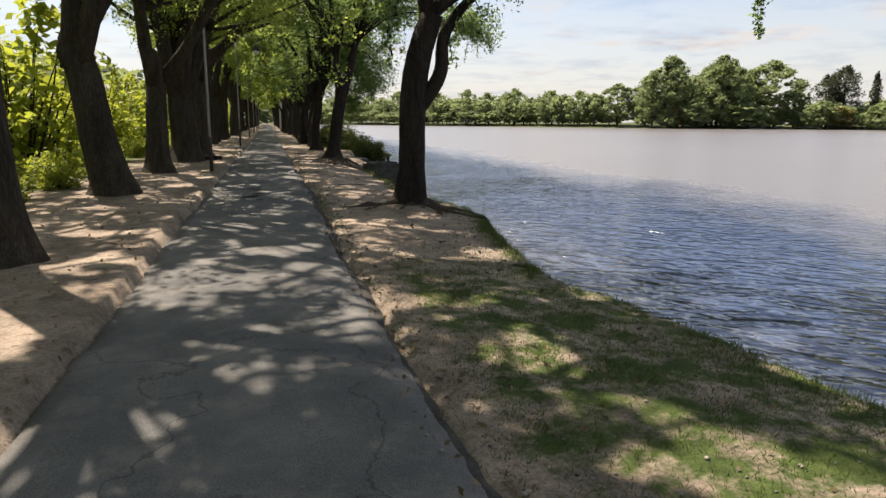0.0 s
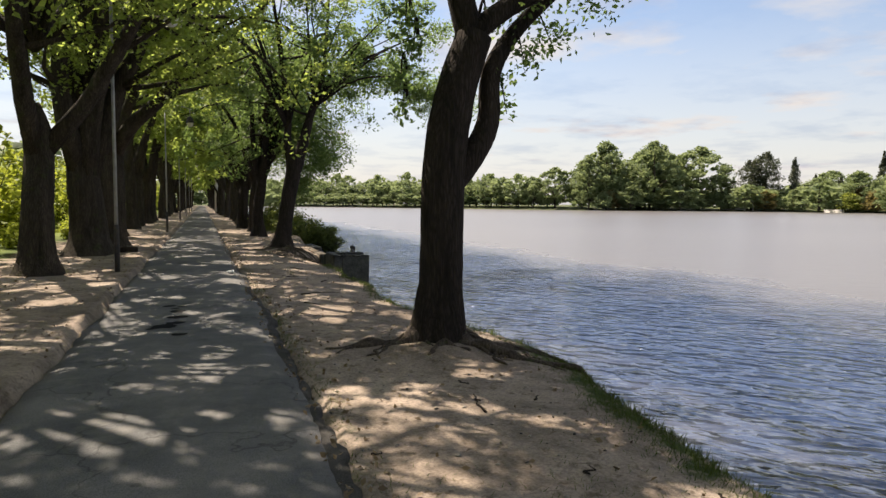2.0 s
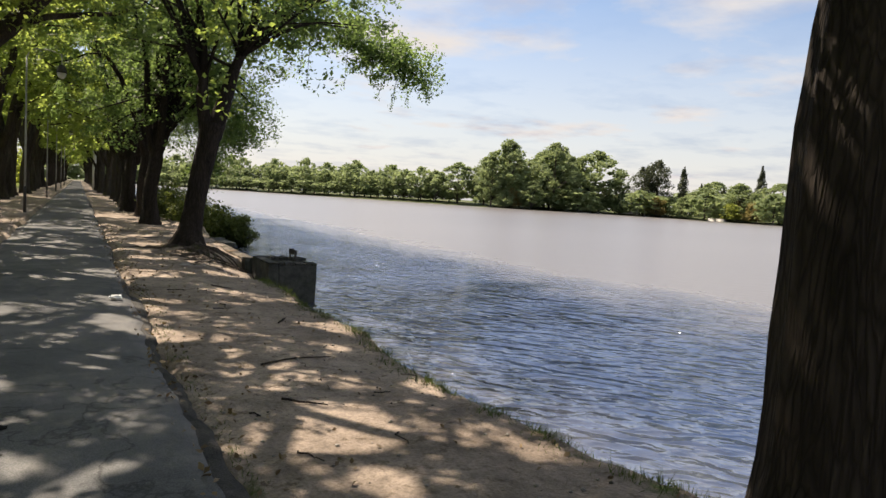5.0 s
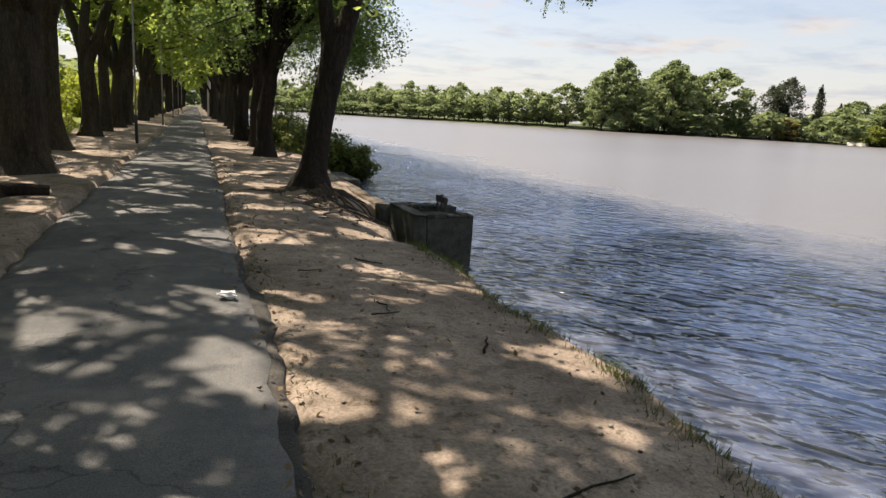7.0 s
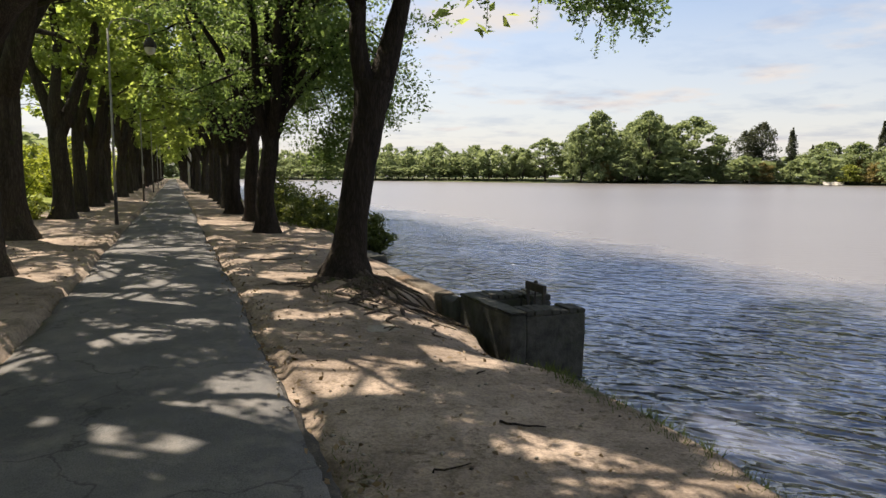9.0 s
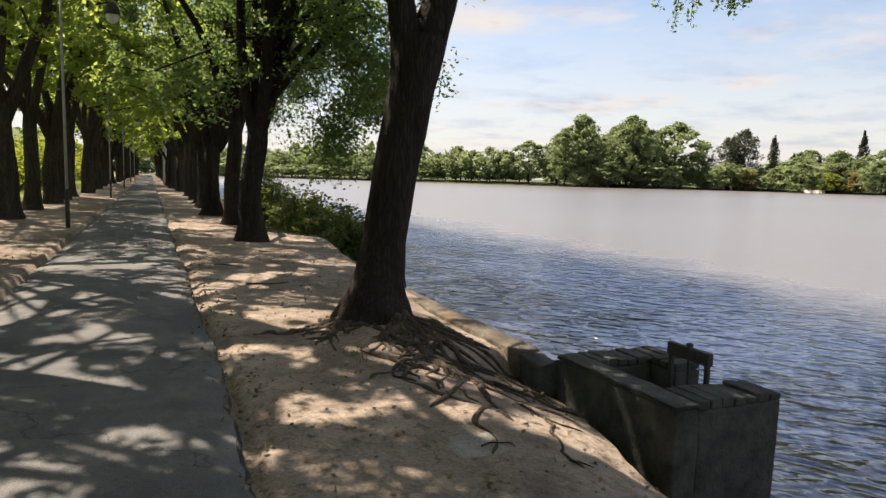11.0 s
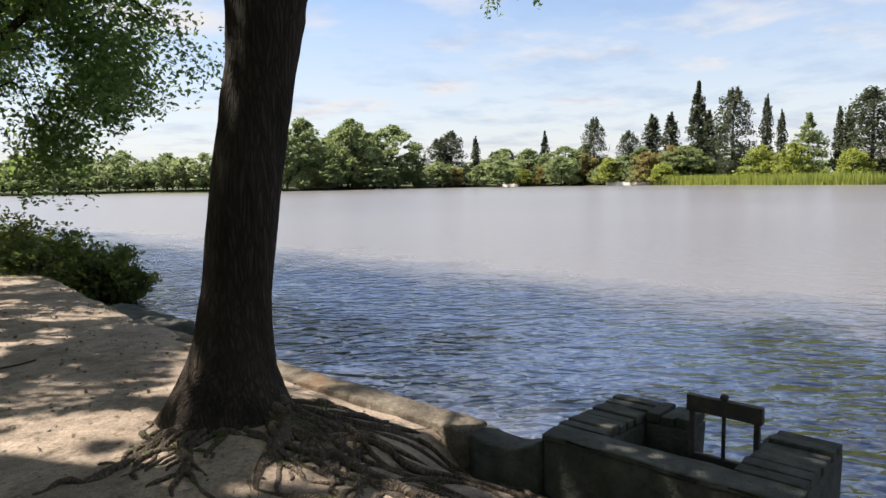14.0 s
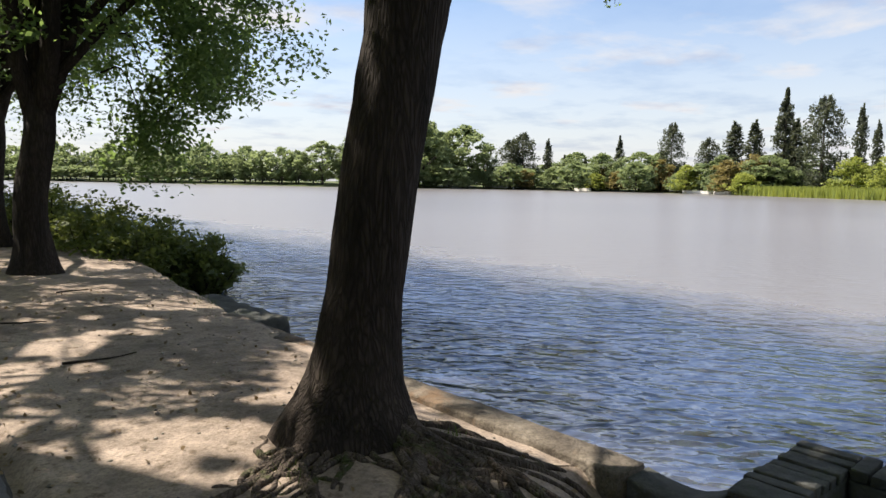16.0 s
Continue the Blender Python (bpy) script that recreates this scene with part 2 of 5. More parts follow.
def leafage(name, dark, light, glow, share=0.45):
    """Leaves: a matt face and light that comes through from behind."""
    m = bpy.data.materials.new(name)
    m.use_nodes = True
    nt = m.node_tree
    nt.nodes.clear()
    geo = node(nt, "ShaderNodeNewGeometry")
    face = ramp(nt, geo.outputs["Random Per Island"], (0.0, dark), (1.0, light))
    d = node(nt, "ShaderNodeBsdfPrincipled", Roughness=0.55)
    d.inputs["Specular IOR Level"].default_value = 0.25
    nt.links.new(face, d.inputs["Base Color"])
    t = node(nt, "ShaderNodeBsdfTranslucent")
    through_leaf = ramp(nt, geo.outputs["Random Per Island"], (0.0, tuple(0.7 * g for g in glow)), (1.0, glow))
    nt.links.new(through_leaf, t.inputs["Color"])
    mixed = node(nt, "ShaderNodeMixShader", Fac=share)
    nt.links.new(d.outputs[0], mixed.inputs[1])
    nt.links.new(t.outputs[0], mixed.inputs[2])
    o = node(nt, "ShaderNodeOutputMaterial")
    nt.links.new(mixed.outputs[0], o.inputs[0])
    return m


LEAF = leafage("leaves", (0.045, 0.085, 0.026), (0.105, 0.160, 0.048), (0.49, 0.60, 0.12), 0.60)
# darker copy for the waterside trees: their unlit look against the sky is painted in
SHADED_LEAF = leafage("shaded_leaves", (0.036, 0.072, 0.026), (0.085, 0.135, 0.048), (0.30, 0.43, 0.11), 0.48)
BUSH_LEAF = leafage("bush_leaves", (0.035, 0.058, 0.020), (0.115, 0.145, 0.045), (0.26, 0.30, 0.06), 0.4)
# shrub leaves far brighter than the trees': the sunlit glow is in their colour
HEDGE_LEAF = leafage("hedge_leaves", (0.13, 0.175, 0.028), (0.26, 0.31, 0.05), (0.46, 0.51, 0.06), 0.5)
GRASS = leafage("grass_blades", (0.028, 0.045, 0.012), (0.095, 0.125, 0.030), (0.12, 0.16, 0.03))
# far leaves paler and more even: distance haze put into the colour
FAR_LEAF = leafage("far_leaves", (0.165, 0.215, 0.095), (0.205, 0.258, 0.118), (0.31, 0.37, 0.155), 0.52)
WILLOW_LEAF = leafage("bright_leaves", (0.16, 0.20, 0.05), (0.29, 0.33, 0.09), (0.48, 0.52, 0.10), 0.5)
OCHRE_LEAF = leafage("ochre_leaves", (0.17, 0.145, 0.055), (0.26, 0.215, 0.085), (0.36, 0.30, 0.10), 0.45)
DARK_LEAF = leafage("conifer_needles", (0.045, 0.054, 0.038), (0.092, 0.104, 0.066), (0.14, 0.16, 0.08), 0.4)
DRY = leafage("dry_leaves", (0.10, 0.07, 0.04), (0.26, 0.19, 0.11), (0.2, 0.14, 0.06), 0.2)

STONE, nt, b = material("old_masonry", 0.92, 0.2)
p = where(nt)
info = node(nt, "ShaderNodeObjectInfo")
tone = ramp(nt, grain(nt, p, 5, 6, 0.7), (0.3, (0.028, 0.031, 0.028)), (0.7, (0.098, 0.098, 0.088)))
tone = blend(nt, 0.5, tone, ramp(nt, info.outputs["Random"], (0, white(0.6)), (1, white(1.2))), "MULTIPLY")
tone = blend(nt, ramp(nt, grain(nt, p, 3, 5, 0.7), (0.55, white(0)), (0.7, white(0.5))), tone, (0.05, 0.065, 0.03))
nt.links.new(tone, b.inputs["Base Color"])
n1 = bump(nt, None, grain(nt, p, 60, 4, 0.7), 0.5, 0.01)
bump(nt, b, grain(nt, p, 10, 5, 0.7), 0.7, 0.04, n1)

CONCRETE, nt, b = material("weathered_concrete", 0.92, 0.2)
p = where(nt)
tone = ramp(nt, grain(nt, p, 3, 6, 0.7), (0.3, (0.17, 0.155, 0.13)), (0.7, (0.36, 0.33, 0.28)))
tone = blend(nt, 0.7, tone, ramp(nt, grain(nt, p, 50, 3, 0.7), (0.35, white(0.5)), (0.55, white(1))), "MULTIPLY")
nt.links.new(tone, b.inputs["Base Color"])
bump(nt, b, grain(nt, p, 25, 5, 0.7), 0.6, 0.02)

WALL, nt, b = material("stained_concrete", 0.95, 0.15)
p = where(nt)
tone = ramp(nt, grain(nt, p, 4, 6, 0.7), (0.3, (0.060, 0.050, 0.040)), (0.55, (0.150, 0.128, 0.100)), (0.75, (0.29, 0.255, 0.205)))
tone = blend(nt, ramp(nt, grain(nt, p, 2.2, 5, 0.7), (0.52, white(0)), (0.66, white(0.7))), tone, (0.20, 0.125, 0.07))
tone = blend(nt, 0.7, tone, ramp(nt, grain(nt, p, 50, 3, 0.7), (0.35, white(0.5)), (0.55, white(1))), "MULTIPLY")
nt.links.new(tone, b.inputs["Base Color"])
n1 = bump(nt, None, grain(nt, p, 60, 4, 0.7), 0.5, 0.01)
bump(nt, b, grain(nt, p, 9, 5, 0.7), 0.8, 0.05, n1)

IRON, nt, b = material("rusty_iron", 0.7, 0.4)
b.inputs["Metallic"].default_value = 0.4
p = where(nt)
nt.links.new(ramp(nt, grain(nt, p, 14, 5, 0.7), (0.35, (0.035, 0.038, 0.040)), (0.7, (0.085, 0.070, 0.058))), b.inputs["Base Color"])
bump(nt, b, grain(nt, p, 60, 4), 0.4, 0.005)

PAINT, nt, b = material("grey_pole_paint", 0.5, 0.4)
p = where(nt)
nt.links.new(ramp(nt, grain(nt, p, 6, 5, 0.7), (0.35, (0.22, 0.22, 0.21)), (0.65, (0.36, 0.36, 0.35))), b.inputs["Base Color"])
bump(nt, b, grain(nt, p, 70, 3), 0.2, 0.003)

GLOBE, nt, b = material("opal_glass", 0.25, 0.5)
b.inputs["Base Color"].default_value = (0.72, 0.72, 0.70, 1)
nt.links.new(ramp(nt, grain(nt, where(nt), 5, 4), (0.3, (0.62, 0.62, 0.59)), (0.7, (0.76, 0.76, 0.74))), b.inputs["Base Color"])

PLASTER, nt, b = material("pale_plaster", 0.9, 0.2)
p = where(nt)
nt.links.new(ramp(nt, grain(nt, p, 0.8, 5, 0.7), (0.3, (0.55, 0.53, 0.49)), (0.7, (0.74, 0.72, 0.68))), b.inputs["Base Color"])
ROOF, nt, b = material("roof_tiles", 0.85, 0.2)
nt.links.new(ramp(nt, grain(nt, where(nt), 3, 5, 0.7), (0.3, (0.20, 0.09, 0.06)), (0.7, (0.34, 0.17, 0.11))), b.inputs["Base Color"])
PAPER, nt, b = material("white_paper", 0.8, 0.2)
nt.links.new(ramp(nt, grain(nt, where(nt), 30, 4), (0.3, (0.62, 0.62, 0.60)), (0.7, (0.80, 0.80, 0.78))), b.inputs["Base Color"])


# ---- mesh tools ----
def mesh_of(name, verts, faces):
    """A mesh from numpy vertices (n, 3) and faces (m, 3) or (m, 4)."""
    verts, faces = np.asarray(verts, np.float32), np.asarray(faces, np.int32)
    k = faces.shape[1]
    me = bpy.data.meshes.new(name)
    me.vertices.add(len(verts))
    me.vertices.foreach_set("co", verts.ravel())
    me.loops.add(faces.size)
    me.loops.foreach_set("vertex_index", faces.ravel())
    me.polygons.add(len(faces))
    me.polygons.foreach_set("loop_start", np.arange(0, faces.size, k, dtype=np.int32))
    me.update(calc_edges=True)
    return me


def joined(pieces):
    """One pair of arrays out of many (verts, faces)."""
    v, f, at = [], [], 0
    for pv, pf in pieces:
        v.append(np.asarray(pv, float))
        f.append(np.asarray(pf, int) + at)
        at += len(pv)
    return np.concatenate(v), np.concatenate(f)


def part(name, data, mat_, parent=None, label="", smooth=False, at=None):
    """Link a bmesh, a mesh or a pair of arrays as one mesh object under a thing."""
    if isinstance(data, bmesh.types.BMesh):
        me = bpy.data.meshes.new(name)
        data.to_mesh(me)
        data.free()
    elif isinstance(data, tuple):
        me = mesh_of(name, *data)
    else:
        me = data
    if not me.materials:
        me.materials.append(mat_)
    if smooth:
        me.polygons.foreach_set("use_smooth", np.ones(len(me.polygons), bool))
    ob = new(name, me)
    if parent is not None:
        ob.parent = parent
    if at is not None:
        ob.matrix_basis = at if isinstance(at, Matrix) else Matrix.Translation(at)
    if label:
        tagged(ob, label)
    return ob


def thing(name, at, label, category, group="", kind=""):
    ob = new(name)
    ob.empty_display_size = 0.2
    ob.matrix_basis = at if isinstance(at, Matrix) else Matrix.Translation(at)
    return tagged(ob, label, category, group, kind)


def tube(points, radii, sides=8, rng=None, rough=0.0, flare=0.0):
    """A closed tube along points, with uneven rings; flare widens its first rings into buttresses."""
    pts = np.asarray(points, float)
    radii = np.asarray(radii, float)
    ways = np.gradient(pts, axis=0)
    ways /= np.linalg.norm(ways, axis=1)[:, None] + 1e-9
    side = np.array([1.0, 0.0, 0.0]) if abs(ways[0][0]) < 0.8 else np.array([0.0, 1.0, 0.0])
    verts, ang = [], np.linspace(0, 2 * np.pi, sides, endpoint=False)
    wobble = rng.normal(0, 1, (sides,)) if rng is not None else np.zeros(sides)
    lobes = np.abs(np.sin(ang * 2.5 + (rng.uniform(0, 6) if rng is not None else 0)))
    for k, (c, r, w) in enumerate(zip(pts, radii, ways)):
        u = side - w * side.dot(w)
        u /= np.linalg.norm(u)
        side = u
        v = np.cross(w, u)
        rr = r * (1 + rough * (wobble + (rng.normal(0, 0.5, sides) if rng is not None else 0)))
        if flare:
            rr = rr + flare * r * lobes * math.exp(-2.6 * (c[2] - pts[0][2]) / 0.5)
        verts.append(c + np.outer(rr * np.cos(ang), u) + np.outer(rr * np.sin(ang), v))
    n = len(pts)
    verts = np.concatenate(verts + [pts[:1], pts[-1:]])
    a = np.arange(sides)
    b_ = (a + 1) % sides
    faces = [np.stack([k * sides + a, k * sides + b_, (k + 1) * sides + b_, (k + 1) * sides + a], 1) for k in range(n - 1)]
    lo, hi = n * sides, n * sides + 1
    faces.append(np.stack([b_, a, np.full(sides, lo), np.full(sides, lo)], 1))
    e = (n - 1) * sides
    faces.append(np.stack([e + a, e + b_, np.full(sides, hi), np.full(sides, hi)], 1))
    f = np.concatenate(faces)
    return verts, f


def tube_mesh(name, pieces):
    v, f = joined(pieces)
    me = bpy.data.meshes.new(name)
    me.from_pydata(v.tolist(), [], [list(dict.fromkeys(q)) for q in f.tolist()])
    return me


def smooth_line(points, steps):
    """Points on a soft curve through the given ones."""
    p = np.asarray(points, float)
    q = np.concatenate([2 * p[:1] - p[1:2], p, 2 * p[-1:] - p[-2:-1]])
    res = []
    for k in range(len(p) - 1):
        a, b_, c, d = q[k:k + 4]
        for s in np.linspace(0, 1, steps, endpoint=False):
            res.append(0.5 * (2 * b_ + (c - a) * s + (2 * a - 5 * b_ + 4 * c - d) * s * s + (3 * b_ - a - 3 * c + d) * s ** 3))
    return np.array(res + [p[-1]])


def leaf_cloud(centres, size, rng, droop=0.0, narrow=0.55):
    """Folded leaves of four corners, one at each centre, all ways round."""
    n = len(centres)
    u = rng.normal(0, 1, (n, 3))
    u[:, 2] = u[:, 2] * 0.6 - droop
    u /= np.linalg.norm(u, axis=1)[:, None]
    w = rng.normal(0, 1, (n, 3))
    w[:, 2] *= 0.6
    w -= u * np.sum(u * w, 1)[:, None]
    w /= np.linalg.norm(w, axis=1)[:, None]
    s = (size * rng.uniform(0.65, 1.35, n))[:, None]
    fold = np.cross(u, w) * s * 0.12
    v = np.stack([centres - u * s * 0.5, centres + w * s * narrow * 0.5 + fold, centres + u * s * 0.5, centres - w * s * narrow * 0.5 + fold], 1).reshape(-1, 3)
    f = np.arange(4 * n).reshape(n, 4)
    return v, f


def block(x0, x1, y0, y1, z0, z1, bevel=0.015, seed=0, rough=0.0, cuts=0):
    """A bevelled block with slightly uneven corners."""
    bm = bmesh.new()
    bmesh.ops.create_cube(bm, size=1.0)
    for v in bm.verts:
        v.co = Vector(((x0 + x1) / 2 + v.co.x * (x1 - x0), (y0 + y1) / 2 + v.co.y * (y1 - y0), (z0 + z1) / 2 + v.co.z * (z1 - z0)))
    if cuts:
        bmesh.ops.subdivide_edges(bm, edges=bm.edges[:], cuts=cuts, use_grid_fill=True)
    if bevel:
        sharp = [e for e in bm.edges if len(e.link_faces) == 2 and e.calc_face_angle(0) > 0.5]
        bmesh.ops.bevel(bm, geom=sharp, offset=bevel, segments=2, affect="EDGES", profile=0.6)
    if rough:
        for v in bm.verts:
            v.co += Vector(noise.noise_vector(v.co * 5 + Vector((seed, 0, 0)))) * rough
    return bm


# ---- the lie of the land ----
WATER_Z = -0.86
BANK_Y = (-60, 0, 3.1, 4.3, 5.5, 6.4, 7.5, 8.5, 9.7, 10.6, 12, 13.2, 14.2, 15.4, 16.2, 17.3, 18.4, 19.3, 20.5, 21.5, 22.5, 23.6, 24.9, 25.3, 31, 32.2, 34, 37, 44, 60, 260)
BANK_X = (4.2, 3.9, 3.69, 3.55, 3.38, 3.08, 3.22, 3.36, 3.55, 3.76, 3.74, 3.5, 3.38, 3.2, 3.2, 3.40, 3.36, 3.28, 3.38, 3.40, 3.38, 3.45, 3.84, 3.86, 3.95, 4.1, 4.3, 4.7, 5.2, 4.6, 4.4)
SHORE = ((4.4, 260), (20, 420), (55, 385), (98, 312), (136, 236), (190, 224), (216, 190), (222, 140), (196, 92), (178, 60), (176, 20), (160, -60), (110, -150), (40, -190), (4.2, -60))
LEFT_EDGE, RIGHT_EDGE = -0.87, 1.07


def bank_x(y):
    return float(np.interp(y, BANK_Y, BANK_X))


def lake_depth_sign(x, y):
    """Distance in metres out from the far shore into the lake (negative on land), and whether the point is past the near bank."""
    best, inside, n = 1e9, False, len(SHORE)
    for k in range(n):
        (ax, ay), (bx, by) = SHORE[k], SHORE[(k + 1) % n]
        dx, dy = bx - ax, by - ay
        s = max(0.0, min(1.0, ((x - ax) * dx + (y - ay) * dy) / (dx * dx + dy * dy)))
        if k < n - 1:
            best = min(best, math.hypot(x - ax - s * dx, y - ay - s * dy))
        if (ay > y) != (by > y) and x < (bx - ax) * (y - ay) / (by - ay) + ax:
            inside = not inside
    return best if inside else -best


def rough(x, y, s):
    return noise.noise(Vector((x * s, y * s, 3.7)))


def left_edge(y):
    return LEFT_EDGE + 0.06 * rough(1, y, 0.7) + 0.04 * rough(5, y, 3.1) + 0.02 * rough(2, y, 9)


def right_edge(y):
    return RIGHT_EDGE + 0.08 * rough(9, y, 0.5) + 0.03 * rough(7, y, 2.7) + 0.02 * rough(3, y, 8)


def ground_z(x, y):
    if x > 30 or y > 262 or y < -62:
        d = lake_depth_sign(x, y)
        if x < 4:
            return 0.15
        return max(-3.0, min(0.5, -0.86 - 0.09 * d))
    le = left_edge(y)
    if x < le:
        s = min(1.0, max(0.0, le - 0.02 - x) / 0.06)
        s = s * s * (3 - 2 * s)
        far = min(1.0, max(0.0, (-x - 3.2) / 4))
        return -0.05 + (0.110 + 0.035 * rough(2.2, y, 0.8)) * s + 0.05 * far + 0.03 * rough(x, y, 1.1) + 0.008 * rough(x, y, 4.5)
    if x < right_edge(y) + 0.12:
        return -0.085 + 0.02 * rough(x, y, 3)
    xb = bank_x(y)
    z = -0.045 + 0.03 * rough(x, y, 1.2) + 0.012 * rough(x, y, 5.0)
    if 8 < y < 16:
        z += 0.10 * math.exp(-((x - 2.75) ** 2 + (y - 11.6) ** 2) / 0.7)
    z += 0.09 * math.exp(-((x - 2.9) ** 2 + (y - 26.7) ** 2) / 0.9)
    t = (x - RIGHT_EDGE) / max(0.5, xb - RIGHT_EDGE)
    z -= 0.10 * t * t
    if 21.8 < y < 26.8:
        # the soil falls away towards the sluice
        fall = min(1.0, max(0.0, (x - 2.6) / 1.4)) ** 1.4 * min(1.0, (y - 21.8) / 1.2) * min(1.0, max(0.0, (25.85 - y)) / 0.3)
        z -= (0.32 if y > 23.8 else 0.32 + 0.20 * min(1.0, (23.8 - y) / 0.5)) * fall
    if 25.2 < y < 28.8:
        # washed out beside the retaining wall
        z -= 0.10 * min(1.0, max(0.0, (x - 3.2) / 0.45)) * min(1.0, (28.8 - y) / 1.6) * min(1.0, (y - 25.2) / 0.3)
    over = x - xb
    if over > 0:
        if 25.2 < y < 31.2:
            z -= min(2.4, 3.0 * max(0.0, over - 0.02))
        else:
            z -= min(2.4, 1.15 * over ** 0.8 if over < 0.5 else 0.66 + 1.5 * (over - 0.5))
    if y > 120:
        d = lake_depth_sign(x, y)
        z = max(z, min(0.5, -0.86 - 0.09 * d)) if over > 2 else z
    return z


def grass_share(x, y):
    """How much grass grows there, 0 to 1; up to 2 where it is painted sunlit."""
    if x > 30 or y > 262 or y < -62:
        return 1.0
    if x < -2.9:
        return min(1.0, (-2.9 - x) / 1.5) + min(1.0, max(0.0, -4.2 - x) / 1.5)
    if x < 1.0:
        return 0.0
    over = x - bank_x(y)
    g = 0.0
    if y < 21.5:
        thin = 1.0 if y < 12 else 0.30 + 0.9 * max(0.0, rough(4.4, y, 0.55))
        g = max(g, (0.95 - abs(over + 0.12) / (0.45 if y < 12 else 0.28)) * thin)
    if y < 9:
        g = max(g, 0.85 * min(1.0, (9 - y) / 3.0) * min(1.0, max(0, x - 1.1) / 0.5))
    if 31 < y:
        g = max(g, min(0.7, 0.5 + over))
    if 1.0 < x < 1.35 and y < 21:
        g = max(g, 0.42)
    return max(0.0, min(1.0, g))


def lines(lo, hi, fine, grow, limit):
    """Grid lines: even between lo and hi, then ever wider out to the limit."""
    res = list(np.arange(lo, hi + 1e-6, fine))
    for sign, start in ((1, res[-1]), (-1, res[0])):
        step, at, extra = fine, start, []
        while abs(at - start) < limit:
            step = min(step * grow, 160.0)
            at += sign * step
            extra.append(at)
        res = res + extra if sign > 0 else extra[::-1] + res
    return np.array(res)


def sheet(xs, ys, zf):
    zz = np.array([[zf(float(x), float(y)) for x in xs] for y in ys])
    gx, gy = np.meshgrid(xs, ys)
    v = np.stack([gx, gy, zz], -1).reshape(-1, 3)
    nx, ny = len(xs), len(ys)
    i = np.arange((ny - 1) * (nx - 1))
    r, c = i // (nx - 1), i % (nx - 1)
    a = r * nx + c
    return v, np.stack([a, a + 1, a + nx + 1, a + nx], 1)


gv, gf = sheet(lines(-3.6, 4.8, 0.07, 1.10, 1600), lines(0.5, 36, 0.125, 1.08, 1600), ground_z)
ground = part("ground", (gv, gf), EARTH, smooth=True)
tagged(ground, "trodden dusty earth bank with thin grass and shore", "ground", kind="structure")
attr = ground.data.attributes.new("grass", "FLOAT", "POINT")
attr.data.foreach_set("value", np.array([grass_share(float(x), float(y)) for x, y, _ in gv], np.float32))

wx = lines(3, 40, 1.5, 1.25, 1500)
wx = wx[wx > 2.4]
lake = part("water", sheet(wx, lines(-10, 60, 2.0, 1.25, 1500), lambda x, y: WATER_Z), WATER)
tagged(lake, "grey-blue lake water ruffled by light wind", "water", kind="structure")


def shoulder_strip():
    """The older, darker layer that shows along the broken right edge."""
    ys = np.arange(2, 60, 0.1)
    v, f = [], []
    for y in ys:
        r = right_edge(y)
        w = (0.09 + 0.06 * rough(4, y, 0.9) + 0.05 * rough(8, y, 4) + 0.02 * rough(8, y, 11)) * float(np.interp(y, (2, 6, 19, 23), (0.5, 1, 1, 0.25)))
        v += [(r - 0.03, y, -0.03), (r + 0.5 * w, y, -0.034 + 0.012 * rough(6, y, 3)), (r + w, y, -0.045 + 0.01 * rough(6, y, 5)), (r + w + 0.02, y, -0.13)]
    for r in range(len(ys) - 1):
        for c in range(3):
            q = r * 4 + c
            f.append((q, q + 1, q + 5, q + 4))
    return np.array(v), np.array(f)


def path_z(u, y):
    return 0.012 * rough(u * 2, y, 0.9) + 0.02 * (1 - (2 * u - 1) ** 2)


def path_strip():
    """The asphalt with its broken edges and a visible thickness."""
    ys = np.concatenate([np.arange(-8, 48, 0.09), np.arange(48, 262, 1.0)])
    us = np.linspace(0, 1, 15)
    v, f = [], []
    for y in ys:
        left, right = left_edge(y), right_edge(y)
        row = [(left - 0.02, y, -0.12)]
        row += [(left + (right - left) * u, y, path_z(u, y) - (0.018 if u in (0.0, 1.0) else 0)) for u in us]
        row += [(right + 0.02, y, -0.12)]
        v += row
    n = len(us) + 2
    for r in range(len(ys) - 1):
        for c in range(n - 1):
            a = r * n + c
            f.append((a, a + 1, a + n + 1, a + n))
    return np.array(v), np.array(f)


path = part("path", path_strip(), ASPHALT, smooth=True)
tagged(path, "worn dark asphalt path with crumbling edges", "path", kind="structure")


shoulder = part("path_shoulder", shoulder_strip(), OLD_ASPHALT, smooth=True)
tagged(shoulder, "dark crumbling older asphalt along the path edge", "path", kind="structure")


def blot(cx, cy, r, seed):
    rng = np.random.default_rng(seed)
    n = 22
    rad = r * (0.75 + 0.35 * rng.random(n))
    v = [(cx, cy)] + [(cx + rad[k] * 1.15 * math.cos(6.283 * k / n), cy + rad[k] * math.sin(6.283 * k / n)) for k in range(n)]
    v = [(x, y, path_z((x - left_edge(y)) / (right_edge(y) - left_edge(y)), y) + 0.005) for x, y in v]
    return np.array(v), np.array([(0, 1 + k, 1 + (k + 1) % n) for k in range(n)])


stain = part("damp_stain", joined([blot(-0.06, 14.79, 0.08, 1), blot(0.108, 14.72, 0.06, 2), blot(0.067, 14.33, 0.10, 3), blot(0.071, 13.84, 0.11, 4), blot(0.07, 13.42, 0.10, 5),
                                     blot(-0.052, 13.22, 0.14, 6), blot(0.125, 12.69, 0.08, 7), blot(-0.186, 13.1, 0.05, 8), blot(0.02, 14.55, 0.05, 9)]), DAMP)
tagged(stain, "dark wet splashes drying on the asphalt", "stain", kind="structure")


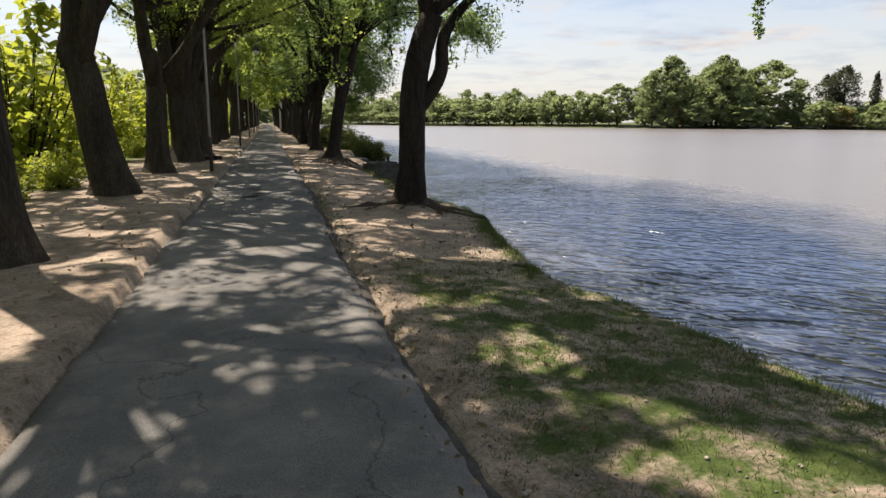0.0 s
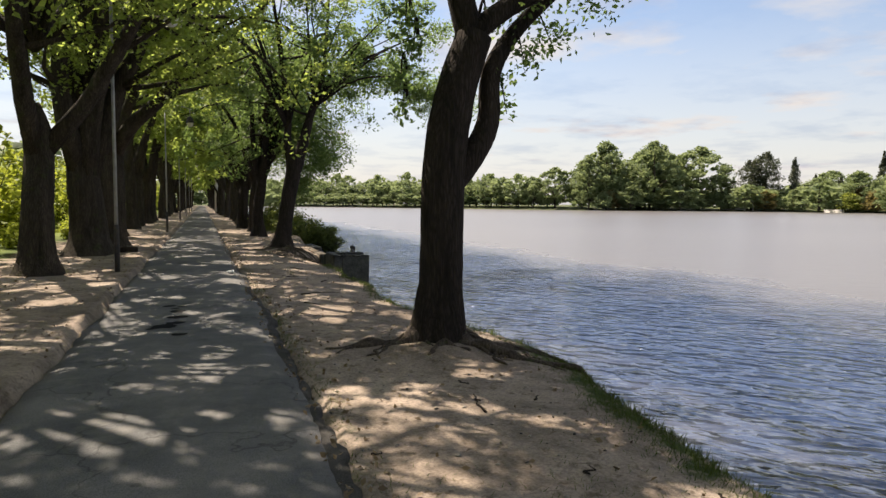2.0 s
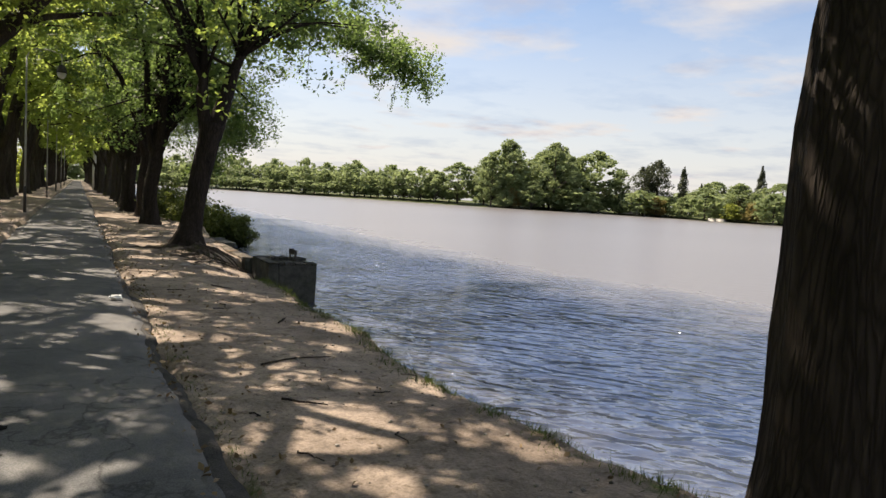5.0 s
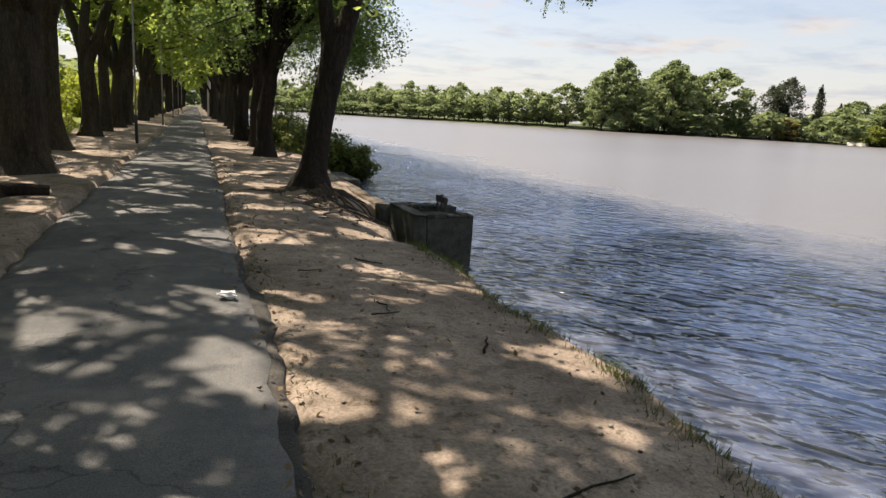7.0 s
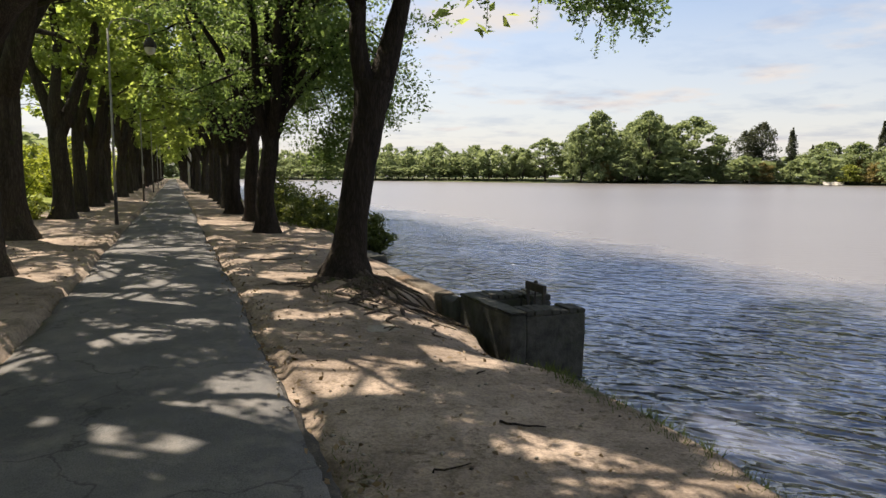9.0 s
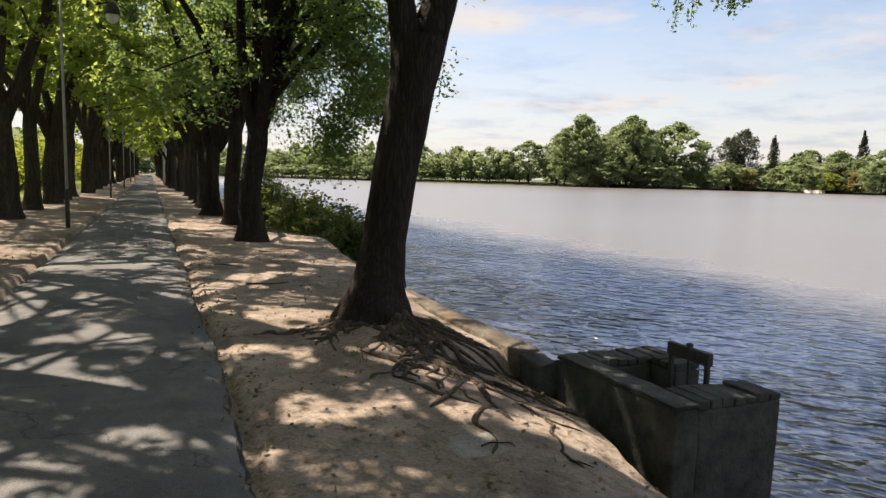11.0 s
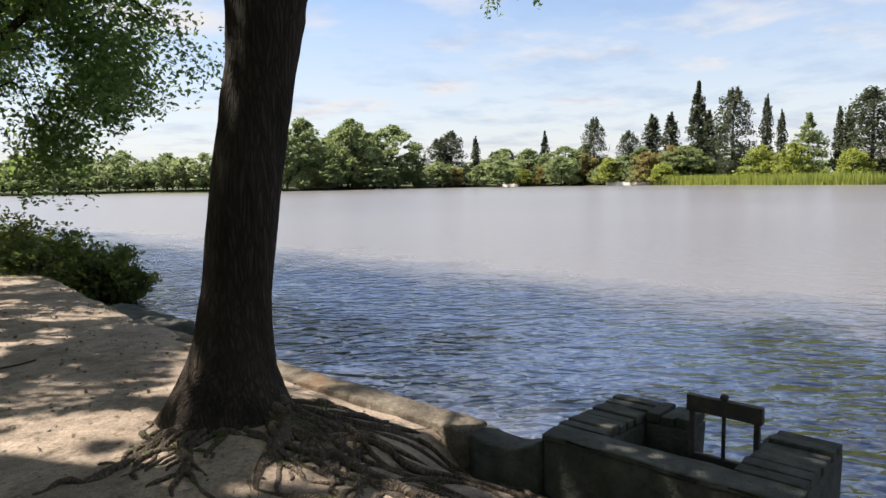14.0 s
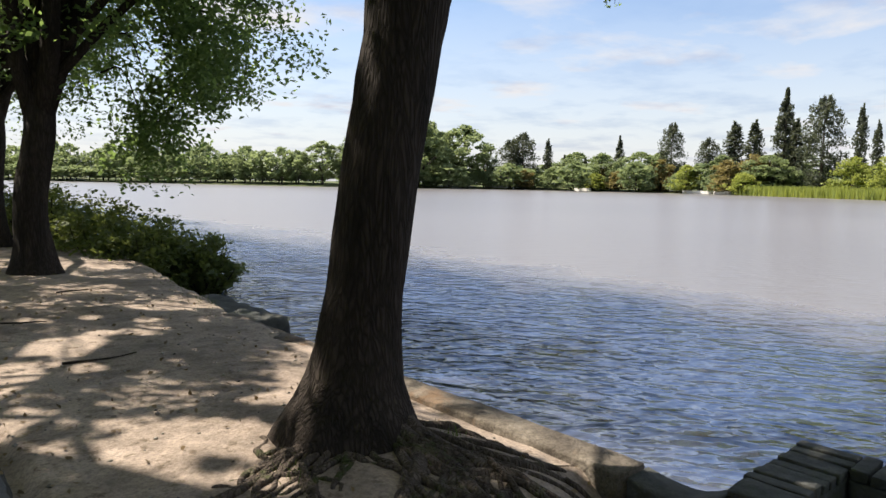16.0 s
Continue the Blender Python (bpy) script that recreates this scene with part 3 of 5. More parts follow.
# ---- trees of the avenue ----
def limb_points(start, way, length, rng, bend=0.25, n=7, lift=0.15):
    pts, d = [np.array(start, float)], np.array(way, float)
    d /= np.linalg.norm(d)
    for _ in range(n):
        d = d + rng.normal(0, bend, 3) * 0.5 + np.array([0, 0, lift * 0.3])
        d /= np.linalg.norm(d)
        pts.append(pts[-1] + d * length / n)
    return np.array(pts)


def crown_on(limbs, rng, leaves, leaf, spread, extra=(), lowest=2.6):
    """Leaves in clumps round the outer stretches of the limbs."""
    cl = []
    for pts, weight in limbs:
        for p in pts[len(pts) // 3:]:
            for _ in range(weight):
                cl.append(p + rng.normal(0, spread, 3) * np.array([1, 1, 0.75]))
    cl = np.array(cl + list(extra))
    cl[:, 2] = np.maximum(cl[:, 2], lowest)
    return leaf_cloud(clumps(cl, leaves, rng), leaf, rng, 0.35), cl


def clumps(cl, leaves, rng, least=0.25, most=0.60):
    """Points spread in uneven balls round the given centres."""
    cl = np.asarray(cl, float)
    pick = rng.integers(0, len(cl), leaves)
    rad = rng.uniform(least, most, len(cl))
    d = rng.normal(0, 1, (leaves, 3))
    d /= np.linalg.norm(d, axis=1)[:, None]
    return cl[pick] + d * (rad[pick] * rng.random(leaves) ** 0.45)[:, None] * np.array([1, 1, 0.75])


def avenue_tree(seed, radius, fork, height, leaves, leaf, trunk_lean=(0, 0), reach=2.6, side=0.0, hang=True, lowest=2.6, twigs=6):
    """Arrays of trunk and crown for a tall avenue tree standing at the origin."""
    rng = np.random.default_rng(seed)
    lx, ly = trunk_lean
    sway = rng.normal(0, 0.05, 4)
    base = smooth_line([(0, 0, -0.25), (0.02, 0, 0.1), (0.25 * lx + sway[0], 0.25 * ly + sway[1], 0.4 * fork), (0.7 * lx + sway[2], 0.7 * ly + sway[3], 0.8 * fork), (lx, ly, fork), (lx, ly, fork + 0.55)], 5)
    rr = radius * np.interp(base[:, 2], [-0.25, 0.05, 0.35, 0.9, fork - 0.4, fork, fork + 0.3, fork + 0.55], [1.7, 1.4, 1.12, 1.0, 0.9, 0.92, 0.62, 0.2])
    wood = [tube(base, rr, 22, rng, 0.045, 0.55)]
    limbs, n = [], rng.integers(3, 5)
    for k in range(n):
        a = 6.283 * (k + rng.uniform(-0.25, 0.25)) / n + seed
        out_ = rng.uniform(0.18, 0.55)
        way = (math.cos(a) * out_ + side * 0.25, math.sin(a) * out_, 1.0)
        ln = (height - fork) * rng.uniform(0.75, 0.98)
        pts = limb_points(np.array([lx + math.cos(a) * radius * 0.25, ly + math.sin(a) * radius * 0.25, fork - 0.35]), way, ln, rng, 0.22, 9)
        wood.append(tube(pts, (np.linspace(1, 0.06, len(pts)) ** 1.15) * radius * rng.uniform(0.58, 0.72), 10, rng, 0.04))
        limbs.append((pts, 2))
        for _ in range(twigs):
            j = rng.integers(2, 9)
            a2 = rng.uniform(0, 6.283)
            w2 = (math.cos(a2) + side * 0.4, math.sin(a2), rng.uniform(-0.1, 0.6))
            p2 = limb_points(pts[j], w2, reach * rng.uniform(0.7, 1.3), rng, 0.3, 6, -0.05 if hang else 0.1)
            wood.append(tube(p2, np.linspace(radius * 0.2, 0.015, len(p2)), 6, rng, 0.03))
            limbs.append((p2, 2))
    crown, _ = crown_on(limbs, rng, leaves, leaf, 0.5, lowest=lowest)
    return wood, crown


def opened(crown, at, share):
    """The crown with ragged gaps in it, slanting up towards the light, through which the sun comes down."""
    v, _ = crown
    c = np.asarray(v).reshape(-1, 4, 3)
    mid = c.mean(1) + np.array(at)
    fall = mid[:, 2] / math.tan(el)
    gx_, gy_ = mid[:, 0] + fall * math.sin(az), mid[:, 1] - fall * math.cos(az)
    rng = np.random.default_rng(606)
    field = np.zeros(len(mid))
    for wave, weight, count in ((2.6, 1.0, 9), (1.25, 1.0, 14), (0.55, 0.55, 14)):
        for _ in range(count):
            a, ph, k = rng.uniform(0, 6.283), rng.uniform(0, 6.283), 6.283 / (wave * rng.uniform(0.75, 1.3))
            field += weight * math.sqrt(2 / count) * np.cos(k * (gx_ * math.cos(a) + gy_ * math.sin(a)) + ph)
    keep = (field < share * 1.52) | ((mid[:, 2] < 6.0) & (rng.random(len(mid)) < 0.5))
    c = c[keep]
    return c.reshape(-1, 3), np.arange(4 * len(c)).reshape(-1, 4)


def stand_tree(at, made, label, group="avenue trees", leaf_mat=None, bark_mat=None, gaps=None):
    wood, crown = made
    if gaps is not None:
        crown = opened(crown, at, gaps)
    t = thing("tree", at, label, "tree", group)
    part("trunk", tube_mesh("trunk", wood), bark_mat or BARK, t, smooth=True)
    part("crown", crown, leaf_mat or LEAF, t, "fresh green leaves in loose clumps")
    return t


def drooping(start, tip, rng, leaves, wide):
    """A hanging twig with leaves along it."""
    s, e = np.array(start, float), np.array(tip, float)
    mid = (s + e) / 2 + np.array([0, 0, 0.35 * abs(s[2] - e[2]) + 0.2])
    line = smooth_line([s, mid, e], 8)
    u = rng.random(leaves) ** 0.7 * (len(line) - 1)
    k = u.astype(int).clip(0, len(line) - 2)
    c = line[k] + (line[k + 1] - line[k]) * (u - k)[:, None]
    c = c + rng.normal(0, 1, (leaves, 3)) * (wide * (1.15 - u / len(line)))[:, None] * np.array([1, 1, 1.2])
    return tube(line, np.linspace(0.022, 0.004, len(line)), 5), c


def first_waterside_tree():
    """The tree with the low side limb by the water."""
    rng = np.random.default_rng(11)
    trunk = smooth_line([(0.02, 0, -0.3), (0.02, 0, 0.05), (0.05, 0, 0.6), (0.075, 0, 1.75), (0.18, 0, 2.5), (0.40, 0, 3.2)], 5)
    rr = np.interp(trunk[:, 2], [-0.3, 0.05, 0.6, 1.75, 2.3, 3.2], [0.39, 0.30, 0.229, 0.224, 0.217, 0.19])
    wood = [tube(trunk, rr, 22, rng, 0.03, 0.35)]
    low_ = smooth_line([(0.10, 0, 1.62), (0.36, -0.02, 1.92), (0.56, 0.0, 2.3), (0.62, 0.05, 2.85), (0.95, 0.1, 3.35), (1.55, 0.1, 3.95), (2.1, 0.0, 4.8)], 4)
    wood.append(tube(low_, np.linspace(0.15, 0.05, len(low_)), 12, rng, 0.03))
    up_ = smooth_line([(0.38, 0, 3.1), (0.22, 0.1, 3.8), (0.02, 0.3, 4.8), (-0.3, 0.4, 7.0), (-0.5, 0.2, 9.5)], 4)
    wood.append(tube(up_, np.linspace(0.16, 0.04, len(up_)), 10, rng, 0.04))
    arm = smooth_line([(0.32, 0, 3.15), (0.75, -0.1, 3.5), (1.4, -0.3, 3.85), (2.1, -0.6, 4.5), (3.4, -1.2, 5.2), (4.5, -2.2, 5.1)], 4)
    wood.append(tube(arm, np.linspace(0.12, 0.03, len(arm)), 9, rng, 0.04))
    limbs = [(up_, 2), (low_[14:], 1)]
    for k in range(20):
        src = up_ if k < 18 else arm
        j = rng.integers(len(src) // 2, len(src))
        a = rng.uniform(0, 6.283)
        p2 = limb_points(src[j], (math.cos(a) - (0.35 if k < 18 else 0), math.sin(a), 0.2), rng.uniform(1.8, 4.2), rng, 0.3, 7)
        wood.append(tube(p2, np.linspace(0.05, 0.01, len(p2)), 5))
        limbs.append((p2, 2))
    extra = []
    for tip, n, wide in (((4.67, -2.76, 2.69), 560, 0.13), ((4.6, -2.9, 3.1), 420, 0.19), ((4.35, -2.9, 3.5), 420, 0.24), ((3.55, -2.0, 3.75), 420, 0.22), ((3.2, -1.7, 3.7), 320, 0.2), ((2.9, -1.2, 3.85), 260, 0.20), ((5.3, -2.3, 3.9), 260, 0.18), ((3.9, -2.3, 4.0), 300, 0.22)):
        w, c = drooping(arm[-1] if tip[0] > 4 else arm[-5], tip, rng, int(1.6 * n), 1.3 * wide)
        wood.append(w)
        extra.append(c)
    for c, n, sp in (((0.78, 0, 2.45), 70, 0.07), ((0.72, 0, 2.75), 60, 0.07), ((0.98, 0, 3.0), 120, 0.10), ((1.3, 0, 3.25), 140, 0.12), ((1.7, -0.1, 3.7), 200, 0.16), ((2.0, -0.2, 4.0), 220, 0.18), ((-0.24, 0.1, 3.05), 130, 0.10), ((-0.30, 0.3, 2.42), 110, 0.08), ((-0.34, 0.25, 2.72), 130, 0.09), ((-0.3, 0.2, 3.35), 150, 0.13), ((0.6, 0.1, 3.3), 100, 0.12), ((1.05, 0.1, 3.6), 140, 0.14)):
        extra.append(np.array(c) + rng.normal(0, sp, (n, 3)))
        w, _ = drooping((min(c[0] * 0.8, 0.9), c[1], c[2] + 0.12), (c[0], c[1], c[2] - 0.05), rng, 2, 0.05)
        wood.append(w)
    crown, _ = crown_on([(l[l[:, 2] > 4.6] if (l[:, 2] > 4.6).sum() > 3 else l[-3:], w) for l, w in limbs], rng, 26000, 0.12, 0.5)
    extra = leaf_cloud(np.concatenate(extra), 0.075, rng, 0.5)
    return wood, joined([crown, extra])


def second_waterside_tree():
    rng = np.random.default_rng(23)
    trunk = smooth_line([(-0.02, 0, -0.3), (0.0, 0, 0.05), (0.10, 0, 0.8), (0.22, 0, 1.6), (0.36, 0, 2.3), (0.44, 0, 2.85)], 5)
    rr = np.interp(trunk[:, 2], [-0.3, 0.05, 0.35, 0.8, 2.3, 2.85], [0.52, 0.39, 0.27, 0.225, 0.236, 0.280])
    wood = [tube(trunk, rr, 22, rng, 0.03, 0.45)]
    l1 = smooth_line([(0.34, 0, 2.55), (0.20, 0, 3.4), (0.24, 0.1, 4.2), (0.1, 0.4, 6.0), (-0.3, 0.5, 9.0)], 4)
    l2 = smooth_line([(0.46, 0, 2.55), (0.72, 0, 3.45), (0.92, 0, 4.2), (1.4, 0.3, 5.6), (1.7, 0.8, 8.5)], 4)
    l3 = smooth_line([(0.92, 0, 4.2), (2.0, 0.6, 5.6), (3.6, 1.6, 6.0), (5.4, 2.4, 5.6), (6.9, 2.6, 5.2)], 4)
    for l, r in ((l1, 0.17), (l2, 0.21), (l3, 0.055)):
        wood.append(tube(l, np.linspace(r, 0.03, len(l)), 11, rng, 0.04))
    limbs = [(l1, 2), (l2, 2)]
    for k in range(14):
        src = (l1, l2)[k % 2]
        j = rng.integers(len(src) // 2, len(src))
        a = rng.uniform(0, 6.283)
        p2 = limb_points(src[j], (math.cos(a) - 0.45, math.sin(a), 0.2), rng.uniform(1.4, 3.0), rng, 0.3, 6)
        wood.append(tube(p2, np.linspace(0.05, 0.01, len(p2)), 5))
        limbs.append((p2, 2))
    extra = []
    for tip, n, wide in (((6.08, 2.64, 4.03), 150, 0.13), ((5.5, 2.4, 4.3), 130, 0.18), ((6.8, 3.0, 4.25), 170, 0.18), ((7.3, 2.5, 4.5), 150, 0.18), ((4.4, 2.2, 4.4), 110, 0.18), ((3.3, 2.2, 4.3), 110, 0.18), ((2.9, 1.6, 4.5), 90, 0.2), ((6.4, 2.5, 4.6), 160, 0.2)):
        w, c = drooping(l3[-2] if tip[0] > 5 else l3[-7] if tip[0] > 4 else l3[-10], tip, rng, int(1.7 * n), 1.3 * wide)
        wood.append(w)
        extra.append(c)
    crown, _ = crown_on([(l[l[:, 2] > 4.9] if (l[:, 2] > 4.9).sum() > 3 else l[-3:], w) for l, w in limbs], rng, 7500, 0.115, 0.5)
    high = np.stack([rng.uniform(-2.4, 1.2, 36), rng.uniform(-0.8, 2.6, 36), rng.uniform(5.3, 8.6, 36)], 1)
    for q in high[::3]:
        wood.append(tube(smooth_line([l1[6], 0.5 * (l1[6] + q) + np.array([0, 0, 0.3]), q], 3), np.linspace(0.05, 0.01, 7), 5))
    along = [p_ + rng.normal(0, 0.38, 3) + np.array([0, 0, 0.1]) for p_ in l3[2:] for _ in range(7)]
    wide = np.stack([rng.uniform(0.0, 5.6, 70), rng.uniform(-1.6, 2.6, 70), rng.uniform(5.0, 8.6, 70)], 1)
    wide[:, 2] = np.minimum(wide[:, 2], 9.0 - 0.35 * wide[:, 0])
    for q in wide[::4]:
        wood.append(tube(smooth_line([l2[9], 0.5 * (l2[9] + q) + np.array([0, 0, 0.4]), q], 3), np.linspace(0.05, 0.01, 7), 5))
    high = np.concatenate([high, np.array(along), wide])
    upper = leaf_cloud(clumps(high, 30000, rng, 0.3, 0.65), 0.11, rng, 0.4)
    return wood, joined([crown, upper, leaf_cloud(np.concatenate(extra), 0.085, rng, 0.5)])


T1, T2 = (2.7, 11.7), (2.75, 26.8)
stand_tree((*T1, 0), first_waterside_tree(), "dark forked tree on the lake bank with a low side limb", "waterside trees", SHADED_LEAF, gaps=0.45)
stand_tree((*T2, 0), second_waterside_tree(), "dark leaning forked tree above a tangle of bare roots", "waterside trees", SHADED_LEAF, gaps=0.45)

# trees built one by one, near the walk: x, y, trunk radius, fork height
for k, (x, y, r, fk, lean, side) in enumerate((
        (-2.25, 7.4, 0.27, 4.2, (0.1, 0), 0.5), (-2.55, 13.9, 0.30, 2.6, (-0.45, 0.1), 0.8), (-2.5, 19.2, 0.28, 2.6, (0.05, 0.1), 0.8),
        (-2.4, 24.3, 0.42, 2.4, (-0.05, 0), 0.9), (-2.4, 28.2, 0.42, 3.2, (0.1, 0), 0.7), (-2.9, 33.8, 0.36, 3.4, (0, 0), 0.9))):
    wood, crown = avenue_tree(40 + k, r, fk, 13.5, 26000 if y < 20 else 24000, 0.11, lean, 4.1, side if y < 27 else 0.4)
    # mostly unseen clumps added high over the path, to shade the ground
    rng = np.random.default_rng(140 + k)
    over = np.stack([rng.uniform(-5.6 if y < 10 else -4.4, 3.6, 130), rng.uniform(-3.0, 3.2, 130), rng.uniform(6.8, 11.2, 130)], 1)
    for q in over[::8]:
        wood.append(tube(smooth_line([(lean[0], lean[1], fk + 1.5), (0.5 * q[0], 0.5 * q[1], 0.75 * q[2]), q], 3), np.linspace(0.06, 0.012, 7), 5))
    crown = joined([crown, leaf_cloud(clumps(over, 11500 if y < 10 else 8800, rng, 0.35, 0.75), 0.20, rng, 0.35, 0.7)])
    if k == 1:
        arch_limb = smooth_line([(-0.35, 0.1, 2.6), (0.5, 0.1, 3.9), (1.9, 0.0, 4.4), (3.3, -0.3, 4.55), (4.4, -0.6, 4.5)], 5)
        wood.append(tube(arch_limb, np.linspace(0.11, 0.015, len(arch_limb)), 8, rng, 0.04))
        cl = [p_ + rng.normal(0, 0.35, 3) + np.array([0, 0.3, 0.35]) for p_ in arch_limb[8:] for _ in range(4)]
        crown = joined([crown, leaf_cloud(clumps(cl, 3200, rng, 0.2, 0.45), 0.11, rng, 0.4)])
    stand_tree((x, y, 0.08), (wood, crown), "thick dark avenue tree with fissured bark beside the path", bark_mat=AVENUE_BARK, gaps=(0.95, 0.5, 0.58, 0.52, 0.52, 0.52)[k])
for k, (x, y, r, fk, lean) in enumerate(((2.7, 35.7, 0.23, 2.7, (0.14, 0)), (2.85, 40.7, 0.22, 2.9, (0.05, 0)), (2.6, 45.0, 0.28, 2.6, (0.1, 0)))):
    rng = np.random.default_rng(70 + k)
    wood, crown = avenue_tree(60 + k, r, fk, 12.5, 22000, 0.12, lean, 2.5, 0.15)
    leader = smooth_line([(lean[0], 0, fk - 0.4), (lean[0] + 0.06, 0.05, fk + 1.6), (lean[0] + 0.02, 0.1, fk + 4), (lean[0] + 0.2, 0.1, 10.5)], 5)
    wood.append(tube(leader, np.linspace(0.88 * r, 0.04, len(leader)), 14, rng, 0.03))
    cl = []
    for j in range(9):
        out_ = 3.35 - 0.1 * k if j < 5 else 2.6
        yy = rng.uniform(-2.4, 2.4)
        arm = smooth_line([(lean[0], 0, fk + 0.25 * j), (1.3, 0.4 * yy, fk + 1.5 + 0.45 * j), (0.65 * out_, 0.8 * yy, fk + 2.1 + 0.5 * j), (out_ * rng.uniform(0.85, 1.0), yy, fk + 1.5 + 0.5 * j)], 5)
        wood.append(tube(arm, np.linspace(0.09, 0.012, len(arm)), 7, rng, 0.03))
        for p in arm[5:]:
            for _ in range(5):
                lower = float(np.interp(p[0], [0.3, 1.5, 2.6, 3.6, 4.6], [1.7, 1.45, 2.4, 2.9, 4.0]))
                q = p + rng.normal(0, 0.4, 3) - np.array([0, 0, rng.uniform(0, 1.2)])
                q[2] = max(q[2], lower + 0.3)
                cl.append(q)
    if k == 0:
        for lobe, nn, sp in (((1.75, -0.2, 2.0), 45, 0.3), ((2.0, 0.3, 2.6), 50, 0.4), ((3.0, 0.2, 3.4), 60, 0.34), ((2.5, -0.4, 3.2), 50, 0.36), ((3.3, 0.3, 4.4), 16, 0.4)):
            w, _ = drooping((lobe[0] * 0.6, 0, lobe[2] + 1.2), lobe, rng, 2, 0.1)
            wood.append(w)
            cl += [np.array(lobe) + rng.normal(0, sp, 3) for _ in range(nn)]
    mass = leaf_cloud(clumps(cl, 27000 if k == 0 else 12000, rng, 0.25, 0.55), 0.105, rng, 0.4)
    stand_tree((x, y, -0.03), (wood, joined([crown, mass])), "dark avenue tree on the bank with foliage hanging over the water", "waterside trees", SHADED_LEAF, gaps=0.6)

# the rest of the avenue, out to its far end
kinds = [stand_tree((-2.95, 41.4, 0.08), avenue_tree(80, 0.28, 3.0, 13, 7500, 0.24, (0, 0), 2.8, 0.2, lowest=3.3), "tall dark avenue tree with bright leaves", bark_mat=AVENUE_BARK),
         stand_tree((-3.0, 46.2, 0.08), avenue_tree(81, 0.22, 3.4, 13.5, 7500, 0.24, (0.1, 0), 2.8, 0.2, lowest=3.3), "tall dark avenue tree with bright leaves", bark_mat=AVENUE_BARK),
         stand_tree((2.7, 50.0, -0.03), avenue_tree(82, 0.25, 2.8, 13, 7500, 0.24, (-0.1, 0), 2.8, -0.2, lowest=3.0), "tall dark avenue tree with bright leaves", bark_mat=AVENUE_BARK)]
far_kinds = [stand_tree((-2.9, 95, 0.08), avenue_tree(84, 0.28, 2.8, 13, 1900, 0.52, lowest=4.0, twigs=2), "tall dark avenue tree far down the path"),
             stand_tree((2.9, 96, -0.03), avenue_tree(85, 0.25, 3.0, 13, 1900, 0.52, lowest=4.0, twigs=2), "tall dark avenue tree far down the path")]
rng = np.random.default_rng(5)
for row, first in ((-2.9, 50.6), (2.75, 54.5)):
    y = first
    while y < 255:
        if y < 92:
            src = kinds[rng.integers(0, 3)]
        else:
            src = far_kinds[rng.integers(0, 2)]
        s = rng.uniform(0.88, 1.12)
        copy_thing(src, Matrix.Translation((row + rng.uniform(-0.35, 0.35), y, 0.05)) @ pose(0, 0, 0, 0, 0, rng.uniform(0, 360)) @ Matrix.Scale(s, 4))
        y += rng.uniform(4.0, 5.3) if y < 92 else rng.uniform(5.5, 7.5)
for x, y in ((-2.6, 1.2), (-2.5, -5), (2.9, -6), (-2.7, -11)):
    copy_thing(kinds[0], Matrix.Translation((x, y, 0.05)) @ pose(0, 0, 0, 0, 0, 40 * y))


# ---- roots ----
def root_run(start, angle, length, r0, rng, wander=0.8, n=18, rise=0.12):
    """One root: it leaves the trunk high, dives, and comes up again in places."""
    x, y = start
    a, pts, radii = angle, [], []
    phase, dip = rng.uniform(0, 6.28), rng.uniform(-0.35, 0.25)
    for k in range(n):
        u = k / (n - 1)
        r = r0 * (0.46 * (1 - u) ** 0.55 + (0.9 * math.exp(-10 * u) if r0 > 0.055 else 0)) * (1 + 0.16 * math.sin(2.1 * k + phase)) + 0.006
        hump = 0.55 * r * math.sin(0.8 * k + phase)
        pts.append((x, y, ground_z(x, y) + r * dip + hump + rise * math.exp(-9 * u)))
        radii.append(r)
        a += rng.normal(0, wander) * 0.38 - 0.10 * (a - angle)
        x += math.cos(a) * length / n
        y += math.sin(a) * length / n
    pts[-1] = (pts[-1][0], pts[-1][1], pts[-1][2] - 0.05)
    line = smooth_line(pts, 2)
    return tube(line, np.interp(np.linspace(0, 1, len(line)), np.linspace(0, 1, n), radii), 8, rng, 0.05), pts


def roots(centre, runs, seed, label, forks=0):
    rng = np.random.default_rng(seed)
    t = thing("tree_roots", (centre[0], centre[1], 0), label, "tree roots", "bare roots")
    todo = []
    for angle, length, r0, off in runs:
        a = radians(angle)
        off = max(0.0, off - 0.16)
        todo.append(((centre[0] + off * math.cos(a), centre[1] + off * math.sin(a)), a, length, r0, 0.15 if r0 > 0.085 else 0.06, forks))
    while todo:
        s, a, length, r0, rise, more = todo.pop(0)
        run, pts = root_run(s, a, length, r0, rng, rise=rise)
        me = tube_mesh("root", [run])
        me.transform(Matrix.Translation((-centre[0], -centre[1], 0)))
        part("root", me, ROOT, t, smooth=True)
        for _ in range(more if length > 0.8 else 0):
            j = rng.integers(4, 13)
            todo.append((pts[j][:2], a + rng.choice((-1, 1)) * rng.uniform(0.25, 0.7), length * rng.uniform(0.3, 0.6), min(0.045, r0 * 0.6), 0.0, 0))


